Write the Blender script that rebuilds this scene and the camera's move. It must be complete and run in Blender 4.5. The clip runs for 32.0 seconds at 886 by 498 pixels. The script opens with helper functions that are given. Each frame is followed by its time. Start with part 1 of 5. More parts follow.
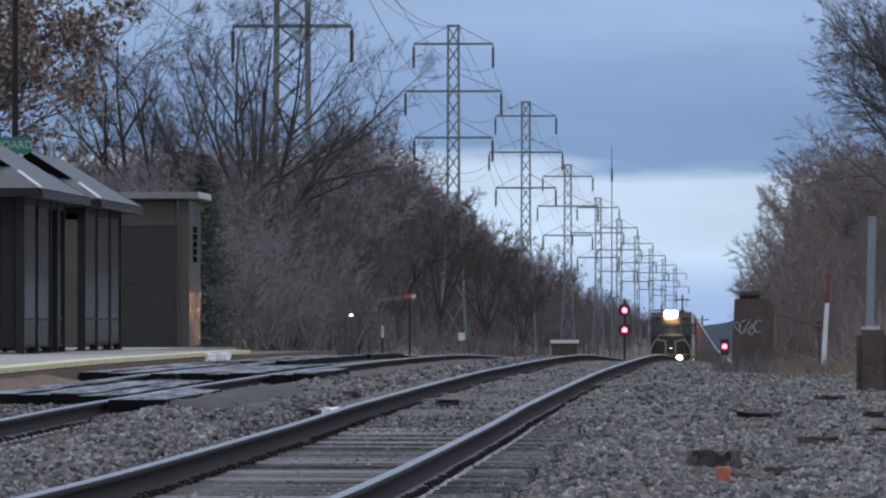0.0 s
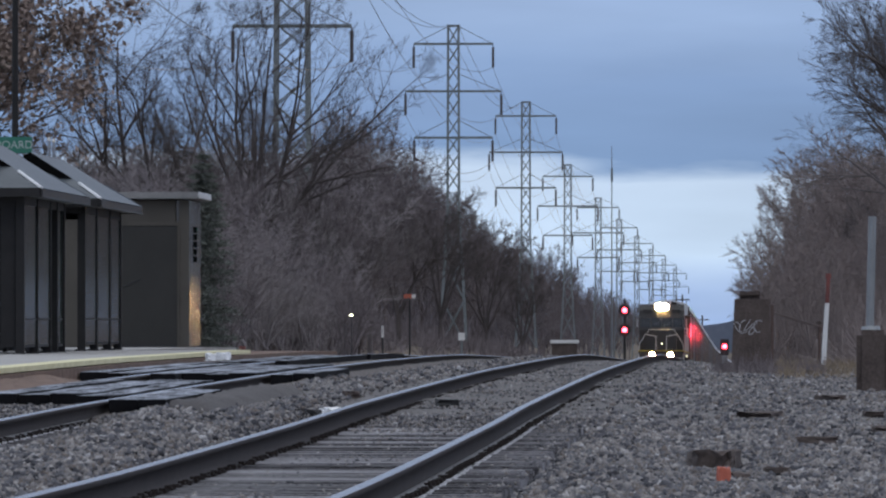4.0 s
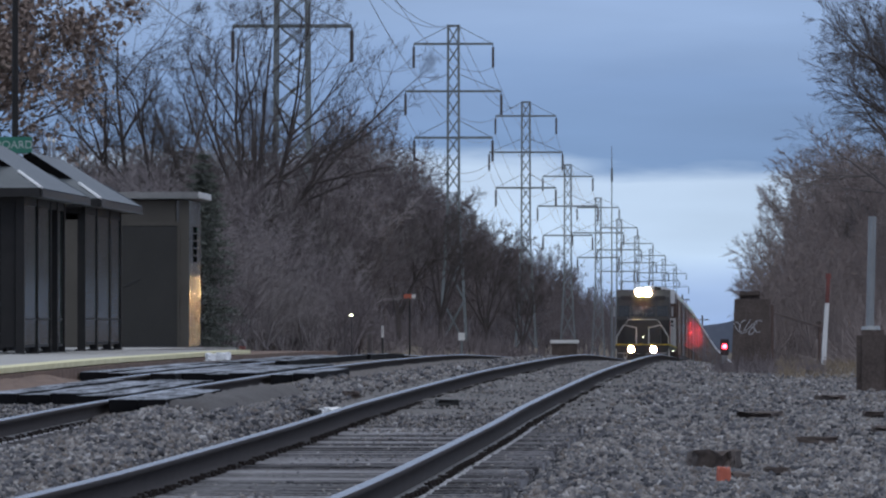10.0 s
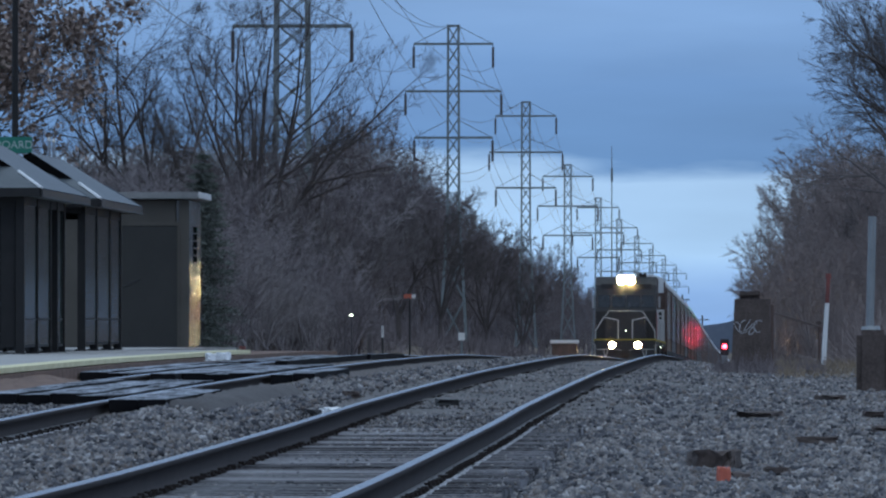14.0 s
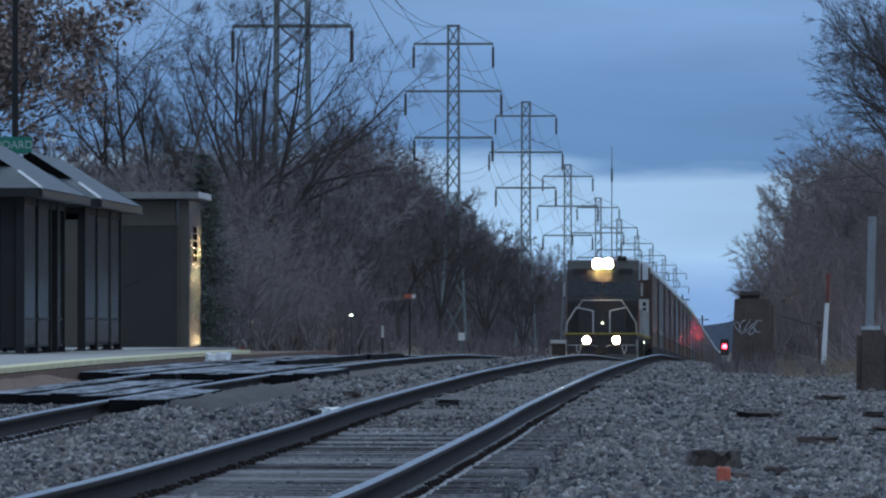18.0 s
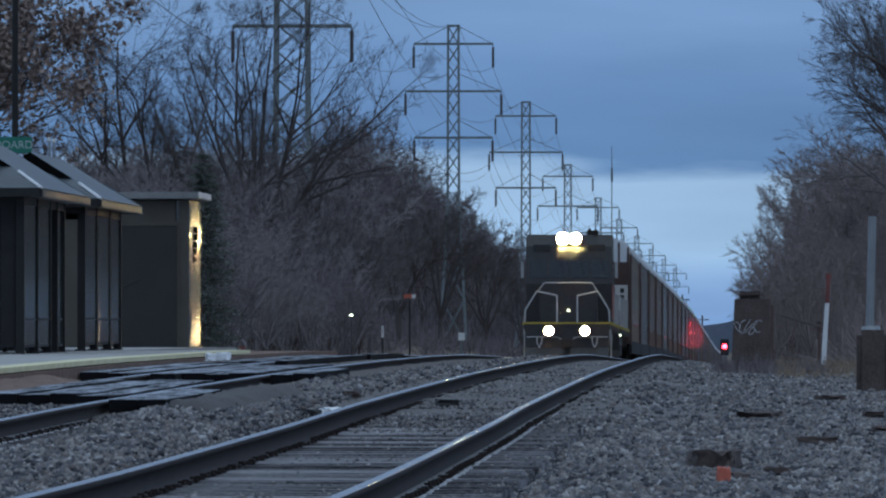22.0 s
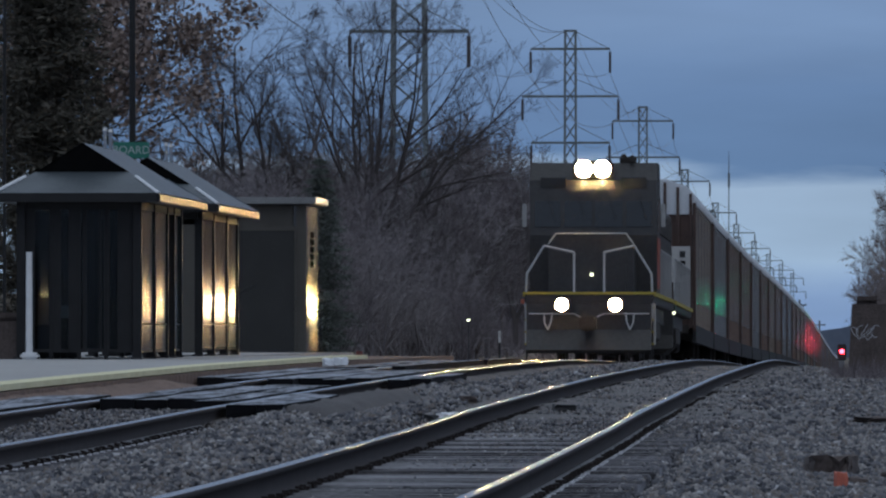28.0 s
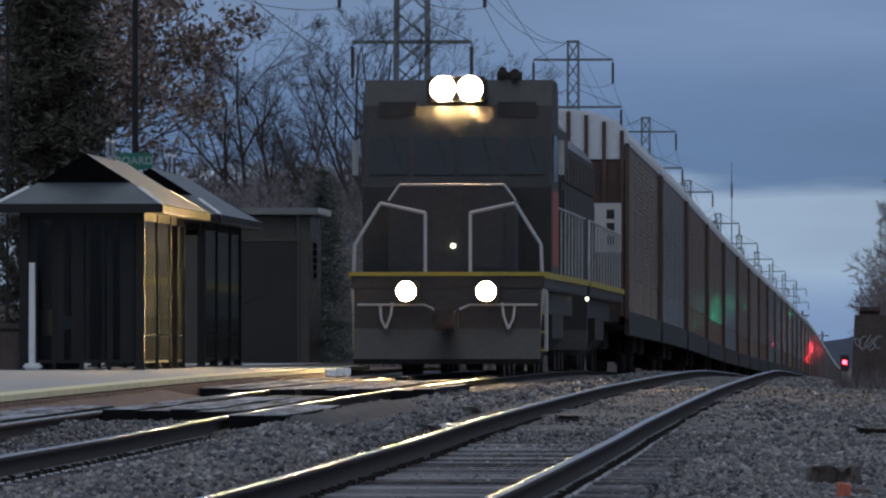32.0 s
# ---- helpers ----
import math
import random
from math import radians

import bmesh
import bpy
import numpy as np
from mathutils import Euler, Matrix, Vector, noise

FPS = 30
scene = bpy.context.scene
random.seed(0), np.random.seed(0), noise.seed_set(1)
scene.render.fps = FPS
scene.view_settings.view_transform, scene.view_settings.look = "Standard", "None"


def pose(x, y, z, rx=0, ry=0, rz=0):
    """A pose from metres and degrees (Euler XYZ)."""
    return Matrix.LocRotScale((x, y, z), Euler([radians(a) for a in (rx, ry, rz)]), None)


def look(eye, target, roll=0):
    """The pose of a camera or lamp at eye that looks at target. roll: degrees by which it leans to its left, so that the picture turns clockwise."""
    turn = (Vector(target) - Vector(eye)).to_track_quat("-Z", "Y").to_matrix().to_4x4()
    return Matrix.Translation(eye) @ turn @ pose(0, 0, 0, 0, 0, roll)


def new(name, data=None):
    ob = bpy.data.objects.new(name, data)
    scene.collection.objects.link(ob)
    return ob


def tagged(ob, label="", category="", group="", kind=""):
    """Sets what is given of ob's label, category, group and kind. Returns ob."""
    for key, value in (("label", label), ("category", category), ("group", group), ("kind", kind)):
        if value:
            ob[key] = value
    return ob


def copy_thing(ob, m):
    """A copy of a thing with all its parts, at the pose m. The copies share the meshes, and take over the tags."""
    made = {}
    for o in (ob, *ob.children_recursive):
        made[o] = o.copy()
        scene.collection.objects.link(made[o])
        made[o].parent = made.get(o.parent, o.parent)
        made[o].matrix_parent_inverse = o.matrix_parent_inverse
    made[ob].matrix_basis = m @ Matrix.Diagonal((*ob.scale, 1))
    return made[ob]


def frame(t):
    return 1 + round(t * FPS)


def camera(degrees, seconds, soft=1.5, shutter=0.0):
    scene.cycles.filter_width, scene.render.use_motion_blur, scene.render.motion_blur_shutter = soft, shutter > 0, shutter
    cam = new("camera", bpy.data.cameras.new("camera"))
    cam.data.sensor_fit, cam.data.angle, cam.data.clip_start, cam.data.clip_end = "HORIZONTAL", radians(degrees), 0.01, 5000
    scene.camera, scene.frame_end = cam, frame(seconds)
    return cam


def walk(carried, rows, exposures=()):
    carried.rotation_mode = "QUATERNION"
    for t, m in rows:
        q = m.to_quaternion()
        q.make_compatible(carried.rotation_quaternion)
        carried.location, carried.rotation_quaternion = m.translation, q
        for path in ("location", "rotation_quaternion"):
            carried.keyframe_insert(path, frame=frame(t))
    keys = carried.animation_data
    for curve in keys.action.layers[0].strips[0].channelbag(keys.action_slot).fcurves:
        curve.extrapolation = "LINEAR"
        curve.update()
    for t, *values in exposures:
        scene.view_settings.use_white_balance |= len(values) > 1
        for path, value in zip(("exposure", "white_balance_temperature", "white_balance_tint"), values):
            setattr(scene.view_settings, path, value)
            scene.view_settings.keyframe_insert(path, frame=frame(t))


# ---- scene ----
# ---- camera and walk ----
EYE = 0.85          # camera height over the datum
FOC = 14476.0       # focal length in units of a 1568 wide picture
cam = camera(6.2, 32.0, soft=2.25)


def aim(dx, dy):
    """Camera pose after panning left by dx and up by dy, from the first view."""
    yaw = math.degrees(math.atan((566 + dx) / FOC))
    pitch = math.degrees(math.atan((134 + dy) / FOC))
    return pose(0, 0, EYE, 90 + pitch, 0, yaw)


PAN = [(0, 0, 0), (12, 0, 0), (24.7, 0, 0), (25.0, 0, 2), (25.3, 6, 1), (25.5, 22.5, 0.5), (26, 80, 2), (26.5, 140, 4), (27, 187, 6),
       (27.5, 206.5, 8.5), (28, 207.5, 9), (30, 207.5, 9), (30.5, 207.5, 9), (31, 208.5, 16.5), (31.5, 210.5, 24), (32, 212.5, 28)]
walk(cam, [(t, aim(dx, dy)) for t, dx, dy in PAN],
     exposures=[(0, 0.1, 6550, 10), (6, 0.05, 6550, 10), (9, 0.03, 6450, 10), (12, -0.05, 6000, 6), (14, -0.17, 5450, 2), (19, -0.31, 5400, 1), (25, -0.56, 5520, 3),
                (28, -0.62, 5900, 6), (32, -0.68, 6100, 8)])

# ---- world and sun ----
world = bpy.data.worlds.new("dusk_sky")
scene.world = world
world.use_nodes = True
wn, wl = world.node_tree.nodes, world.node_tree.links
wn.clear()


def wnode(kind, **values):
    n = wn.new(kind)
    for k, v in values.items():
        n.inputs[k].default_value = v
    return n


w_out = wn.new("ShaderNodeOutputWorld")
sky = wn.new("ShaderNodeTexSky")
sky.sky_type, sky.sun_disc = "NISHITA", False
sky.sun_elevation, sky.sun_rotation = radians(4), radians(150)
w_co = wn.new("ShaderNodeTexCoord")
w_sep = wn.new("ShaderNodeSeparateXYZ")
wl.new(w_co.outputs["Generated"], w_sep.inputs[0])
w_noise = wn.new("ShaderNodeTexNoise")
w_noise.inputs["Scale"].default_value, w_noise.inputs["Detail"].default_value = 40, 5
w_stretch = wn.new("ShaderNodeMapping")
w_stretch.inputs["Scale"].default_value = (0.55, 0.55, 3.2)
wl.new(w_co.outputs["Generated"], w_stretch.inputs[0])
wl.new(w_stretch.outputs[0], w_noise.inputs["Vector"])
w_wob = wn.new("ShaderNodeMath")
w_wob.operation = "MULTIPLY_ADD"
w_wob.inputs[1].default_value = 0.011
wl.new(w_noise.outputs["Fac"], w_wob.inputs[0])
wl.new(w_sep.outputs["Z"], w_wob.inputs[2])
w_map = wn.new("ShaderNodeMapRange")
w_map.inputs["From Min"].default_value, w_map.inputs["From Max"].default_value = -0.018, 0.082
wl.new(w_wob.outputs[0], w_map.inputs["Value"])
w_ramp = wn.new("ShaderNodeValToRGB")
w_ramp.color_ramp.elements[0].position, w_ramp.color_ramp.elements[0].color = 0.0, (0.24, 0.33, 0.56, 1)
w_ramp.color_ramp.elements[1].position, w_ramp.color_ramp.elements[1].color = 1.0, (0.34, 0.45, 0.735, 1)
for pos, col in ((0.24, (0.36, 0.51, 0.82, 1)), (0.33, (0.57, 0.73, 0.94, 1)), (0.423, (0.56, 0.71, 0.92, 1)), (0.444, (0.205, 0.335, 0.575, 1)),
                 (0.52, (0.225, 0.355, 0.61, 1)), (0.62, (0.30, 0.435, 0.695, 1))):
    w_ramp.color_ramp.elements.new(pos).color = col
wl.new(w_map.outputs[0], w_ramp.inputs[0])
w_up = wn.new("ShaderNodeMapRange")      # an overcast sky grows brighter and greyer towards the zenith
w_up.inputs["From Min"].default_value, w_up.inputs["From Max"].default_value = 0.06, 0.7
wl.new(w_sep.outputs["Z"], w_up.inputs["Value"])
w_zen = wn.new("ShaderNodeMixRGB")
w_zen.inputs[2].default_value = (0.86, 0.93, 1.06, 1)
wl.new(w_up.outputs[0], w_zen.inputs[0])
wl.new(w_ramp.outputs[0], w_zen.inputs[1])
w_mix = wn.new("ShaderNodeMixRGB")
w_mix.inputs[0].default_value = 0.93
w_sky = wn.new("ShaderNodeMixRGB")
w_sky.blend_type = "MULTIPLY"
w_sky.inputs[0].default_value = 1.0
w_sky.inputs[2].default_value = (0.1, 0.1, 0.1, 1)
wl.new(sky.outputs[0], w_sky.inputs[1])
wl.new(w_sky.outputs[0], w_mix.inputs[1])
w_tex = wn.new("ShaderNodeTexNoise")      # soft streaks in the cloud deck
w_tex.inputs["Scale"].default_value, w_tex.inputs["Detail"].default_value = 22, 6
w_long = wn.new("ShaderNodeMapping")
w_long.inputs["Scale"].default_value = (0.8, 0.8, 4.5)
wl.new(w_co.outputs["Generated"], w_long.inputs[0])
wl.new(w_long.outputs[0], w_tex.inputs["Vector"])
w_amp = wn.new("ShaderNodeMapRange")
w_amp.inputs["From Min"].default_value, w_amp.inputs["From Max"].default_value = 0.25, 0.75
w_amp.inputs["To Min"].default_value, w_amp.inputs["To Max"].default_value = 0.86, 1.12
wl.new(w_tex.outputs["Fac"], w_amp.inputs["Value"])
w_mul = wn.new("ShaderNodeVectorMath")
w_mul.operation = "SCALE"
wl.new(w_zen.outputs[0], w_mul.inputs[0])
wl.new(w_amp.outputs[0], w_mul.inputs["Scale"])
wl.new(w_mul.outputs[0], w_mix.inputs[2])
w_bg = wn.new("ShaderNodeBackground")
w_bg.inputs["Strength"].default_value = 1.0
wl.new(w_mix.outputs[0], w_bg.inputs["Color"])
wl.new(w_bg.outputs[0], w_out.inputs["Surface"])

sun = new("sun", bpy.data.lights.new("sun", "SUN"))
sun.data.energy, sun.data.angle, sun.data.color = 0.25, radians(40), (1.0, 0.93, 0.85)
sun.matrix_world = look((0, 0, 50), (-12, 40, 0))

# ---- materials ----


def mat(name, col, col2=None, rough=0.8, metal=0.0, scale=8.0, fine=60.0, bump=0.2, emit=None, power=0.0, spec=0.5, island=0.0, rand=0.0):
    """A noisy material: two colours mixed by coarse and fine noise in object space, with relief."""
    m = bpy.data.materials.new(name)
    m.use_nodes = True
    n, l = m.node_tree.nodes, m.node_tree.links
    b = n["Principled BSDF"]
    b.inputs["Roughness"].default_value, b.inputs["Metallic"].default_value = rough, metal
    b.inputs["Specular IOR Level"].default_value = spec
    if emit:
        b.inputs["Base Color"].default_value = (*col, 1)
        b.inputs["Emission Color"].default_value = (*emit, 1)
        b.inputs["Emission Strength"].default_value = power
        return m
    co = n.new("ShaderNodeTexCoord")
    a, f = n.new("ShaderNodeTexNoise"), n.new("ShaderNodeTexNoise")
    a.inputs["Scale"].default_value, a.inputs["Detail"].default_value = scale, 4
    f.inputs["Scale"].default_value, f.inputs["Detail"].default_value = fine, 3
    l.new(co.outputs["Object"], a.inputs["Vector"])
    l.new(co.outputs["Object"], f.inputs["Vector"])
    mid = n.new("ShaderNodeMath")
    mid.operation = "MULTIPLY_ADD"
    mid.inputs[1].default_value = 0.45
    l.new(f.outputs["Fac"], mid.inputs[0])
    half = n.new("ShaderNodeMath")
    half.operation = "MULTIPLY"
    half.inputs[1].default_value = 0.55
    l.new(a.outputs["Fac"], half.inputs[0])
    l.new(half.outputs[0], mid.inputs[2])
    last = mid
    for on, node, out in ((island, "ShaderNodeNewGeometry", "Random Per Island"), (rand, "ShaderNodeObjectInfo", "Random")):
        if on:
            g = n.new(node)
            add = n.new("ShaderNodeMath")
            add.operation = "MULTIPLY_ADD"
            add.inputs[1].default_value = on
            l.new(g.outputs[out], add.inputs[0])
            sub = n.new("ShaderNodeMath")
            sub.operation = "SUBTRACT"
            sub.inputs[1].default_value = on / 2
            l.new(last.outputs[0], sub.inputs[0])
            l.new(sub.outputs[0], add.inputs[2])
            last = add
    ramp = n.new("ShaderNodeValToRGB")
    ramp.color_ramp.elements[0].position, ramp.color_ramp.elements[1].position = 0.3, 0.7
    ramp.color_ramp.elements[0].color = (*col, 1)
    ramp.color_ramp.elements[1].color = (*(col2 or [min(1, c * 1.5) for c in col]), 1)
    l.new(last.outputs[0], ramp.inputs[0])
    l.new(ramp.outputs[0], b.inputs["Base Color"])
    if bump:
        bp = n.new("ShaderNodeBump")
        bp.inputs["Strength"].default_value, bp.inputs["Distance"].default_value = bump, 0.02
        l.new(f.outputs["Fac"], bp.inputs["Height"])
        l.new(bp.outputs[0], b.inputs["Normal"])
    return m


M_GROUND = mat("gravel_soil", (0.07, 0.066, 0.066), (0.17, 0.16, 0.157), 0.95, scale=1.4, fine=22, bump=1.0)
M_GRASS = mat("dry_grass", (0.15, 0.115, 0.08), (0.29, 0.235, 0.17), 0.95, scale=2, fine=40, bump=0.5)
M_STONE = mat("ballast_stone", (0.028, 0.029, 0.034), (0.42, 0.42, 0.43), 0.9, scale=0.8, fine=80, bump=0.3, island=0.75, spec=0.25)
stone_ramp = next(n for n in M_STONE.node_tree.nodes if n.type == "VALTORGB").color_ramp
stone_ramp.elements[0].position, stone_ramp.elements[1].position = 0.08, 0.95
for pos, col in ((0.30, (0.10, 0.10, 0.112, 1)), (0.45, (0.155, 0.155, 0.168, 1)), (0.55, (0.145, 0.115, 0.095, 1)), (0.62, (0.185, 0.18, 0.185, 1)), (0.80, (0.27, 0.25, 0.235, 1))):
    stone_ramp.elements.new(pos).color = col
M_RAIL = mat("rail_side_rust", (0.016, 0.013, 0.013), (0.042, 0.033, 0.030), 0.8, 0.0, scale=5, fine=50, spec=0.2)
M_HEAD = mat("rail_worn_top", (0.10, 0.093, 0.086), (0.20, 0.185, 0.17), 0.23, 0.5, scale=3, fine=80, bump=0.12)
M_TIE = mat("weathered_tie_wood", (0.040, 0.037, 0.040), (0.23, 0.225, 0.24), 0.9, scale=3, fine=12, bump=0.6, rand=0.35)
tn, tl = M_TIE.node_tree.nodes, M_TIE.node_tree.links
t_map = tn.new("ShaderNodeMapping")      # grain runs along the tie
t_map.inputs["Scale"].default_value = (1.6, 6.0, 6.0)
tl.new(next(n for n in tn if n.type == "TEX_COORD").outputs["Object"], t_map.inputs[0])
for n in [q for q in tn if q.type == "TEX_NOISE"]:
    tl.new(t_map.outputs[0], n.inputs["Vector"])
M_TIEJ = mat("weathered_far_tie_wood", (0.05, 0.043, 0.042), (0.17, 0.155, 0.155), 0.9, scale=3, fine=45, bump=0.6, island=0.4)
# worn plate ends, with the light on their tops painted in as pale colour
M_SPIKE = mat("lit_worn_plate_end", (0.42, 0.42, 0.44), (0.72, 0.72, 0.75), 0.7, 0.0, scale=9, fine=90)
# paler than the rail rust: sky light on the sloping foot, put into the colour
M_FOOT = mat("lit_rail_foot", (0.10, 0.10, 0.11), (0.24, 0.24, 0.25), 0.8, scale=2, fine=20)
M_CONC = mat("platform_concrete", (0.26, 0.25, 0.24), (0.40, 0.39, 0.37), 0.9, scale=1.5, fine=40, bump=0.25)
M_DIRT = mat("red_brown_dirt", (0.06, 0.042, 0.034), (0.24, 0.155, 0.115), 0.95, scale=5, fine=18, bump=1.0)
M_FILL = mat("trodden_grey_gravel", (0.045, 0.040, 0.038), (0.17, 0.15, 0.14), 0.95, scale=4, fine=22, bump=1.0)
M_YELLOW = mat("pale_yellow_edge_paint", (0.52, 0.48, 0.27), (0.74, 0.70, 0.46), 0.8, scale=2, fine=30)
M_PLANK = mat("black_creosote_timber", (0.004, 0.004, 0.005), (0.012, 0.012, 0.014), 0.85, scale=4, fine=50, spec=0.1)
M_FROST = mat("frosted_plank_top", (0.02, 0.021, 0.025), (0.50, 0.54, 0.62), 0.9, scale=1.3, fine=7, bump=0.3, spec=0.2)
fn, fl = M_FROST.node_tree.nodes, M_FROST.node_tree.links
f_map = fn.new("ShaderNodeMapping")      # frost lies in long patches down the boards
f_map.inputs["Scale"].default_value = (3.2, 0.45, 1.0)
fl.new(next(n for n in fn if n.type == "TEX_COORD").outputs["Object"], f_map.inputs[0])
for n in [q for q in fn if q.type == "TEX_NOISE"]:
    fl.new(f_map.outputs[0], n.inputs["Vector"])
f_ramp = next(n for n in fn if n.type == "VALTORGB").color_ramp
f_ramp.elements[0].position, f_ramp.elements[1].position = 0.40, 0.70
M_BRONZE = mat("dark_bronze_frame", (0.012, 0.0115, 0.012), (0.022, 0.021, 0.021), 0.55, 0.0, scale=5, fine=60, bump=0.05, spec=0.25)
M_PANEL = mat("smoked_panel", (0.027, 0.036, 0.032), (0.048, 0.060, 0.054), 0.12, 0.0, scale=1.2, fine=3, bump=0.06, spec=0.22)
pn, pl = M_PANEL.node_tree.nodes, M_PANEL.node_tree.links
p_map = pn.new("ShaderNodeMapping")      # rain streaks and slight upright waves in the sheet
p_map.inputs["Scale"].default_value = (1.0, 2.5, 0.25)
pl.new(next(n for n in pn if n.type == "TEX_COORD").outputs["Object"], p_map.inputs[0])
for n in [q for q in pn if q.type == "TEX_NOISE"]:
    pl.new(p_map.outputs[0], n.inputs["Vector"])
M_ROOF = mat("grey_metal_roof", (0.040, 0.050, 0.058), (0.092, 0.106, 0.116), 0.5, 0.3, scale=2, fine=25, bump=0.1)
M_TRIM = mat("pale_roof_trim", (0.6, 0.61, 0.62), (0.75, 0.75, 0.76), 0.5, 0.2, scale=4, fine=30, bump=0.05)
M_HUT = mat("olive_grey_hut_paint", (0.056, 0.051, 0.043), (0.088, 0.081, 0.069), 0.7, scale=1.5, fine=50, bump=0.1, spec=0.3)
M_HUTDOOR = mat("dark_hut_door_paint", (0.022, 0.022, 0.02), (0.036, 0.035, 0.032), 0.6, scale=1.5, fine=50, bump=0.05, spec=0.3)
M_HUTSIDE = mat("glossy_hut_corner_metal", (0.05, 0.048, 0.043), (0.08, 0.076, 0.07), 0.17, 0.0, scale=6, fine=14, bump=0.1, spec=0.8)
M_DARK = mat("near_black_paint", (0.012, 0.012, 0.013), (0.025, 0.025, 0.026), 0.6, scale=4, fine=40)
M_SLOT = mat("black_slot", (0.004, 0.004, 0.004), (0.008, 0.008, 0.008), 1.0, spec=0.0, bump=0.0)
M_STEEL = mat("galvanised_tower_steel", (0.13, 0.15, 0.155), (0.215, 0.24, 0.245), 0.6, 0.3, scale=0.4, fine=5, bump=0.0)
M_INSUL = mat("dark_insulator", (0.05, 0.04, 0.04), (0.08, 0.07, 0.07), 0.4, scale=3, fine=20)
M_BARK = mat("grey_bark", (0.05, 0.043, 0.043), (0.115, 0.10, 0.096), 0.95, scale=1.5, fine=14, bump=0.6, spec=0.2)
M_TWIG = mat("winter_twigs", (0.137, 0.114, 0.112), (0.260, 0.218, 0.208), 0.95, scale=0.12, fine=1.5, bump=0.0)
M_TWIGF = mat("pale_winter_twigs", (0.165, 0.148, 0.152), (0.30, 0.27, 0.275), 0.95, scale=0.12, fine=1.5, bump=0.0)
M_TWIGD = mat("dark_winter_twigs", (0.072, 0.058, 0.057), (0.156, 0.127, 0.122), 0.95, scale=0.12, fine=1.5, bump=0.0)
M_BARKF = mat("pale_grey_bark", (0.090, 0.080, 0.082), (0.192, 0.172, 0.170), 0.95, scale=1.5, fine=14, bump=0.4, spec=0.2)
M_BARKM = mat("grey_brown_bark", (0.072, 0.063, 0.064), (0.150, 0.134, 0.132), 0.95, scale=1.5, fine=14, bump=0.4, spec=0.2)
M_SHOULDER = mat("packed_grey_gravel", (0.042, 0.038, 0.038), (0.11, 0.10, 0.099), 0.95, scale=1.2, fine=30, bump=0.5)
M_TWIGR = mat("grey_purple_winter_twigs", (0.092, 0.079, 0.083), (0.190, 0.162, 0.168), 0.95, scale=0.10, fine=1.5, bump=0.0)
M_LEAF = mat("dry_oak_leaves", (0.15, 0.112, 0.095), (0.32, 0.25, 0.215), 0.9, scale=0.8, fine=5, bump=0.0, island=0.5)
M_NEEDLE = mat("dark_spruce_needles", (0.075, 0.086, 0.077), (0.178, 0.193, 0.172), 0.95, scale=0.8, fine=6, bump=0.0, island=0.4, spec=0.2)
M_CEDAR = mat("dark_brown_green_foliage", (0.045, 0.044, 0.035), (0.120, 0.108, 0.087), 0.95, scale=0.8, fine=6, bump=0.0, island=0.4, spec=0.2)
M_BLOCK = mat("weathered_brown_concrete", (0.045, 0.034, 0.03), (0.12, 0.095, 0.085), 0.95, scale=3, fine=25, bump=0.6)
M_CHALK = mat("pale_graffiti_paint", (0.4, 0.4, 0.42), (0.55, 0.55, 0.56), 0.8, scale=8, fine=50)
M_WHITE = mat("dull_white_paint", (0.60, 0.60, 0.60), (0.74, 0.74, 0.73), 0.6, scale=5, fine=50, bump=0.1)
M_BAG = mat("white_plastic_film", (0.78, 0.79, 0.80), (0.9, 0.9, 0.9), 0.4, scale=9, fine=40, bump=0.2)
M_RED = mat("faded_red_paint", (0.10, 0.035, 0.032), (0.22, 0.065, 0.055), 0.7, scale=5, fine=50)
M_ORANGE = mat("faded_orange_plastic", (0.42, 0.10, 0.06), (0.55, 0.16, 0.10), 0.7, scale=9, fine=50)
M_GALV = mat("galvanised_pipe", (0.19, 0.205, 0.215), (0.28, 0.295, 0.305), 0.45, 0.3, scale=4, fine=50, bump=0.1)
M_SIGN = mat("green_sign_sheet", (0.015, 0.13, 0.09), (0.03, 0.18, 0.12), 0.4, scale=4, fine=40, bump=0.0)
M_CAP = mat("dull_grey_roof_cap", (0.15, 0.15, 0.15), (0.24, 0.24, 0.235), 0.6, scale=3, fine=30, bump=0.1)
M_LETTER = mat("faded_white_lettering", (0.30, 0.36, 0.34), (0.42, 0.48, 0.46), 0.6, scale=5, fine=50)
M_FASCIA = mat("dark_metal_fascia", (0.024, 0.024, 0.026), (0.046, 0.046, 0.048), 0.4, scale=3, fine=30, bump=0.1, spec=0.3)
M_CLEAR = bpy.data.materials.new("smoked_clear_glass")
M_CLEAR.use_nodes = True
cn, cl = M_CLEAR.node_tree.nodes, M_CLEAR.node_tree.links
c_see, c_gloss, c_mix, c_fres = cn.new("ShaderNodeBsdfTransparent"), cn.new("ShaderNodeBsdfGlossy"), cn.new("ShaderNodeMixShader"), cn.new("ShaderNodeFresnel")
c_see.inputs["Color"].default_value, c_gloss.inputs["Roughness"].default_value = (0.50, 0.53, 0.54, 1), 0.08
c_fres.inputs["IOR"].default_value = 1.28
cl.new(c_fres.outputs[0], c_mix.inputs[0])
cl.new(c_see.outputs[0], c_mix.inputs[1])
cl.new(c_gloss.outputs[0], c_mix.inputs[2])
cl.new(c_mix.outputs[0], cn["Material Output"].inputs["Surface"])
M_GLASS = mat("dark_window_glass", (0.01, 0.012, 0.015), (0.015, 0.017, 0.02), 0.06, 0.0, scale=4, fine=40, bump=0.0)
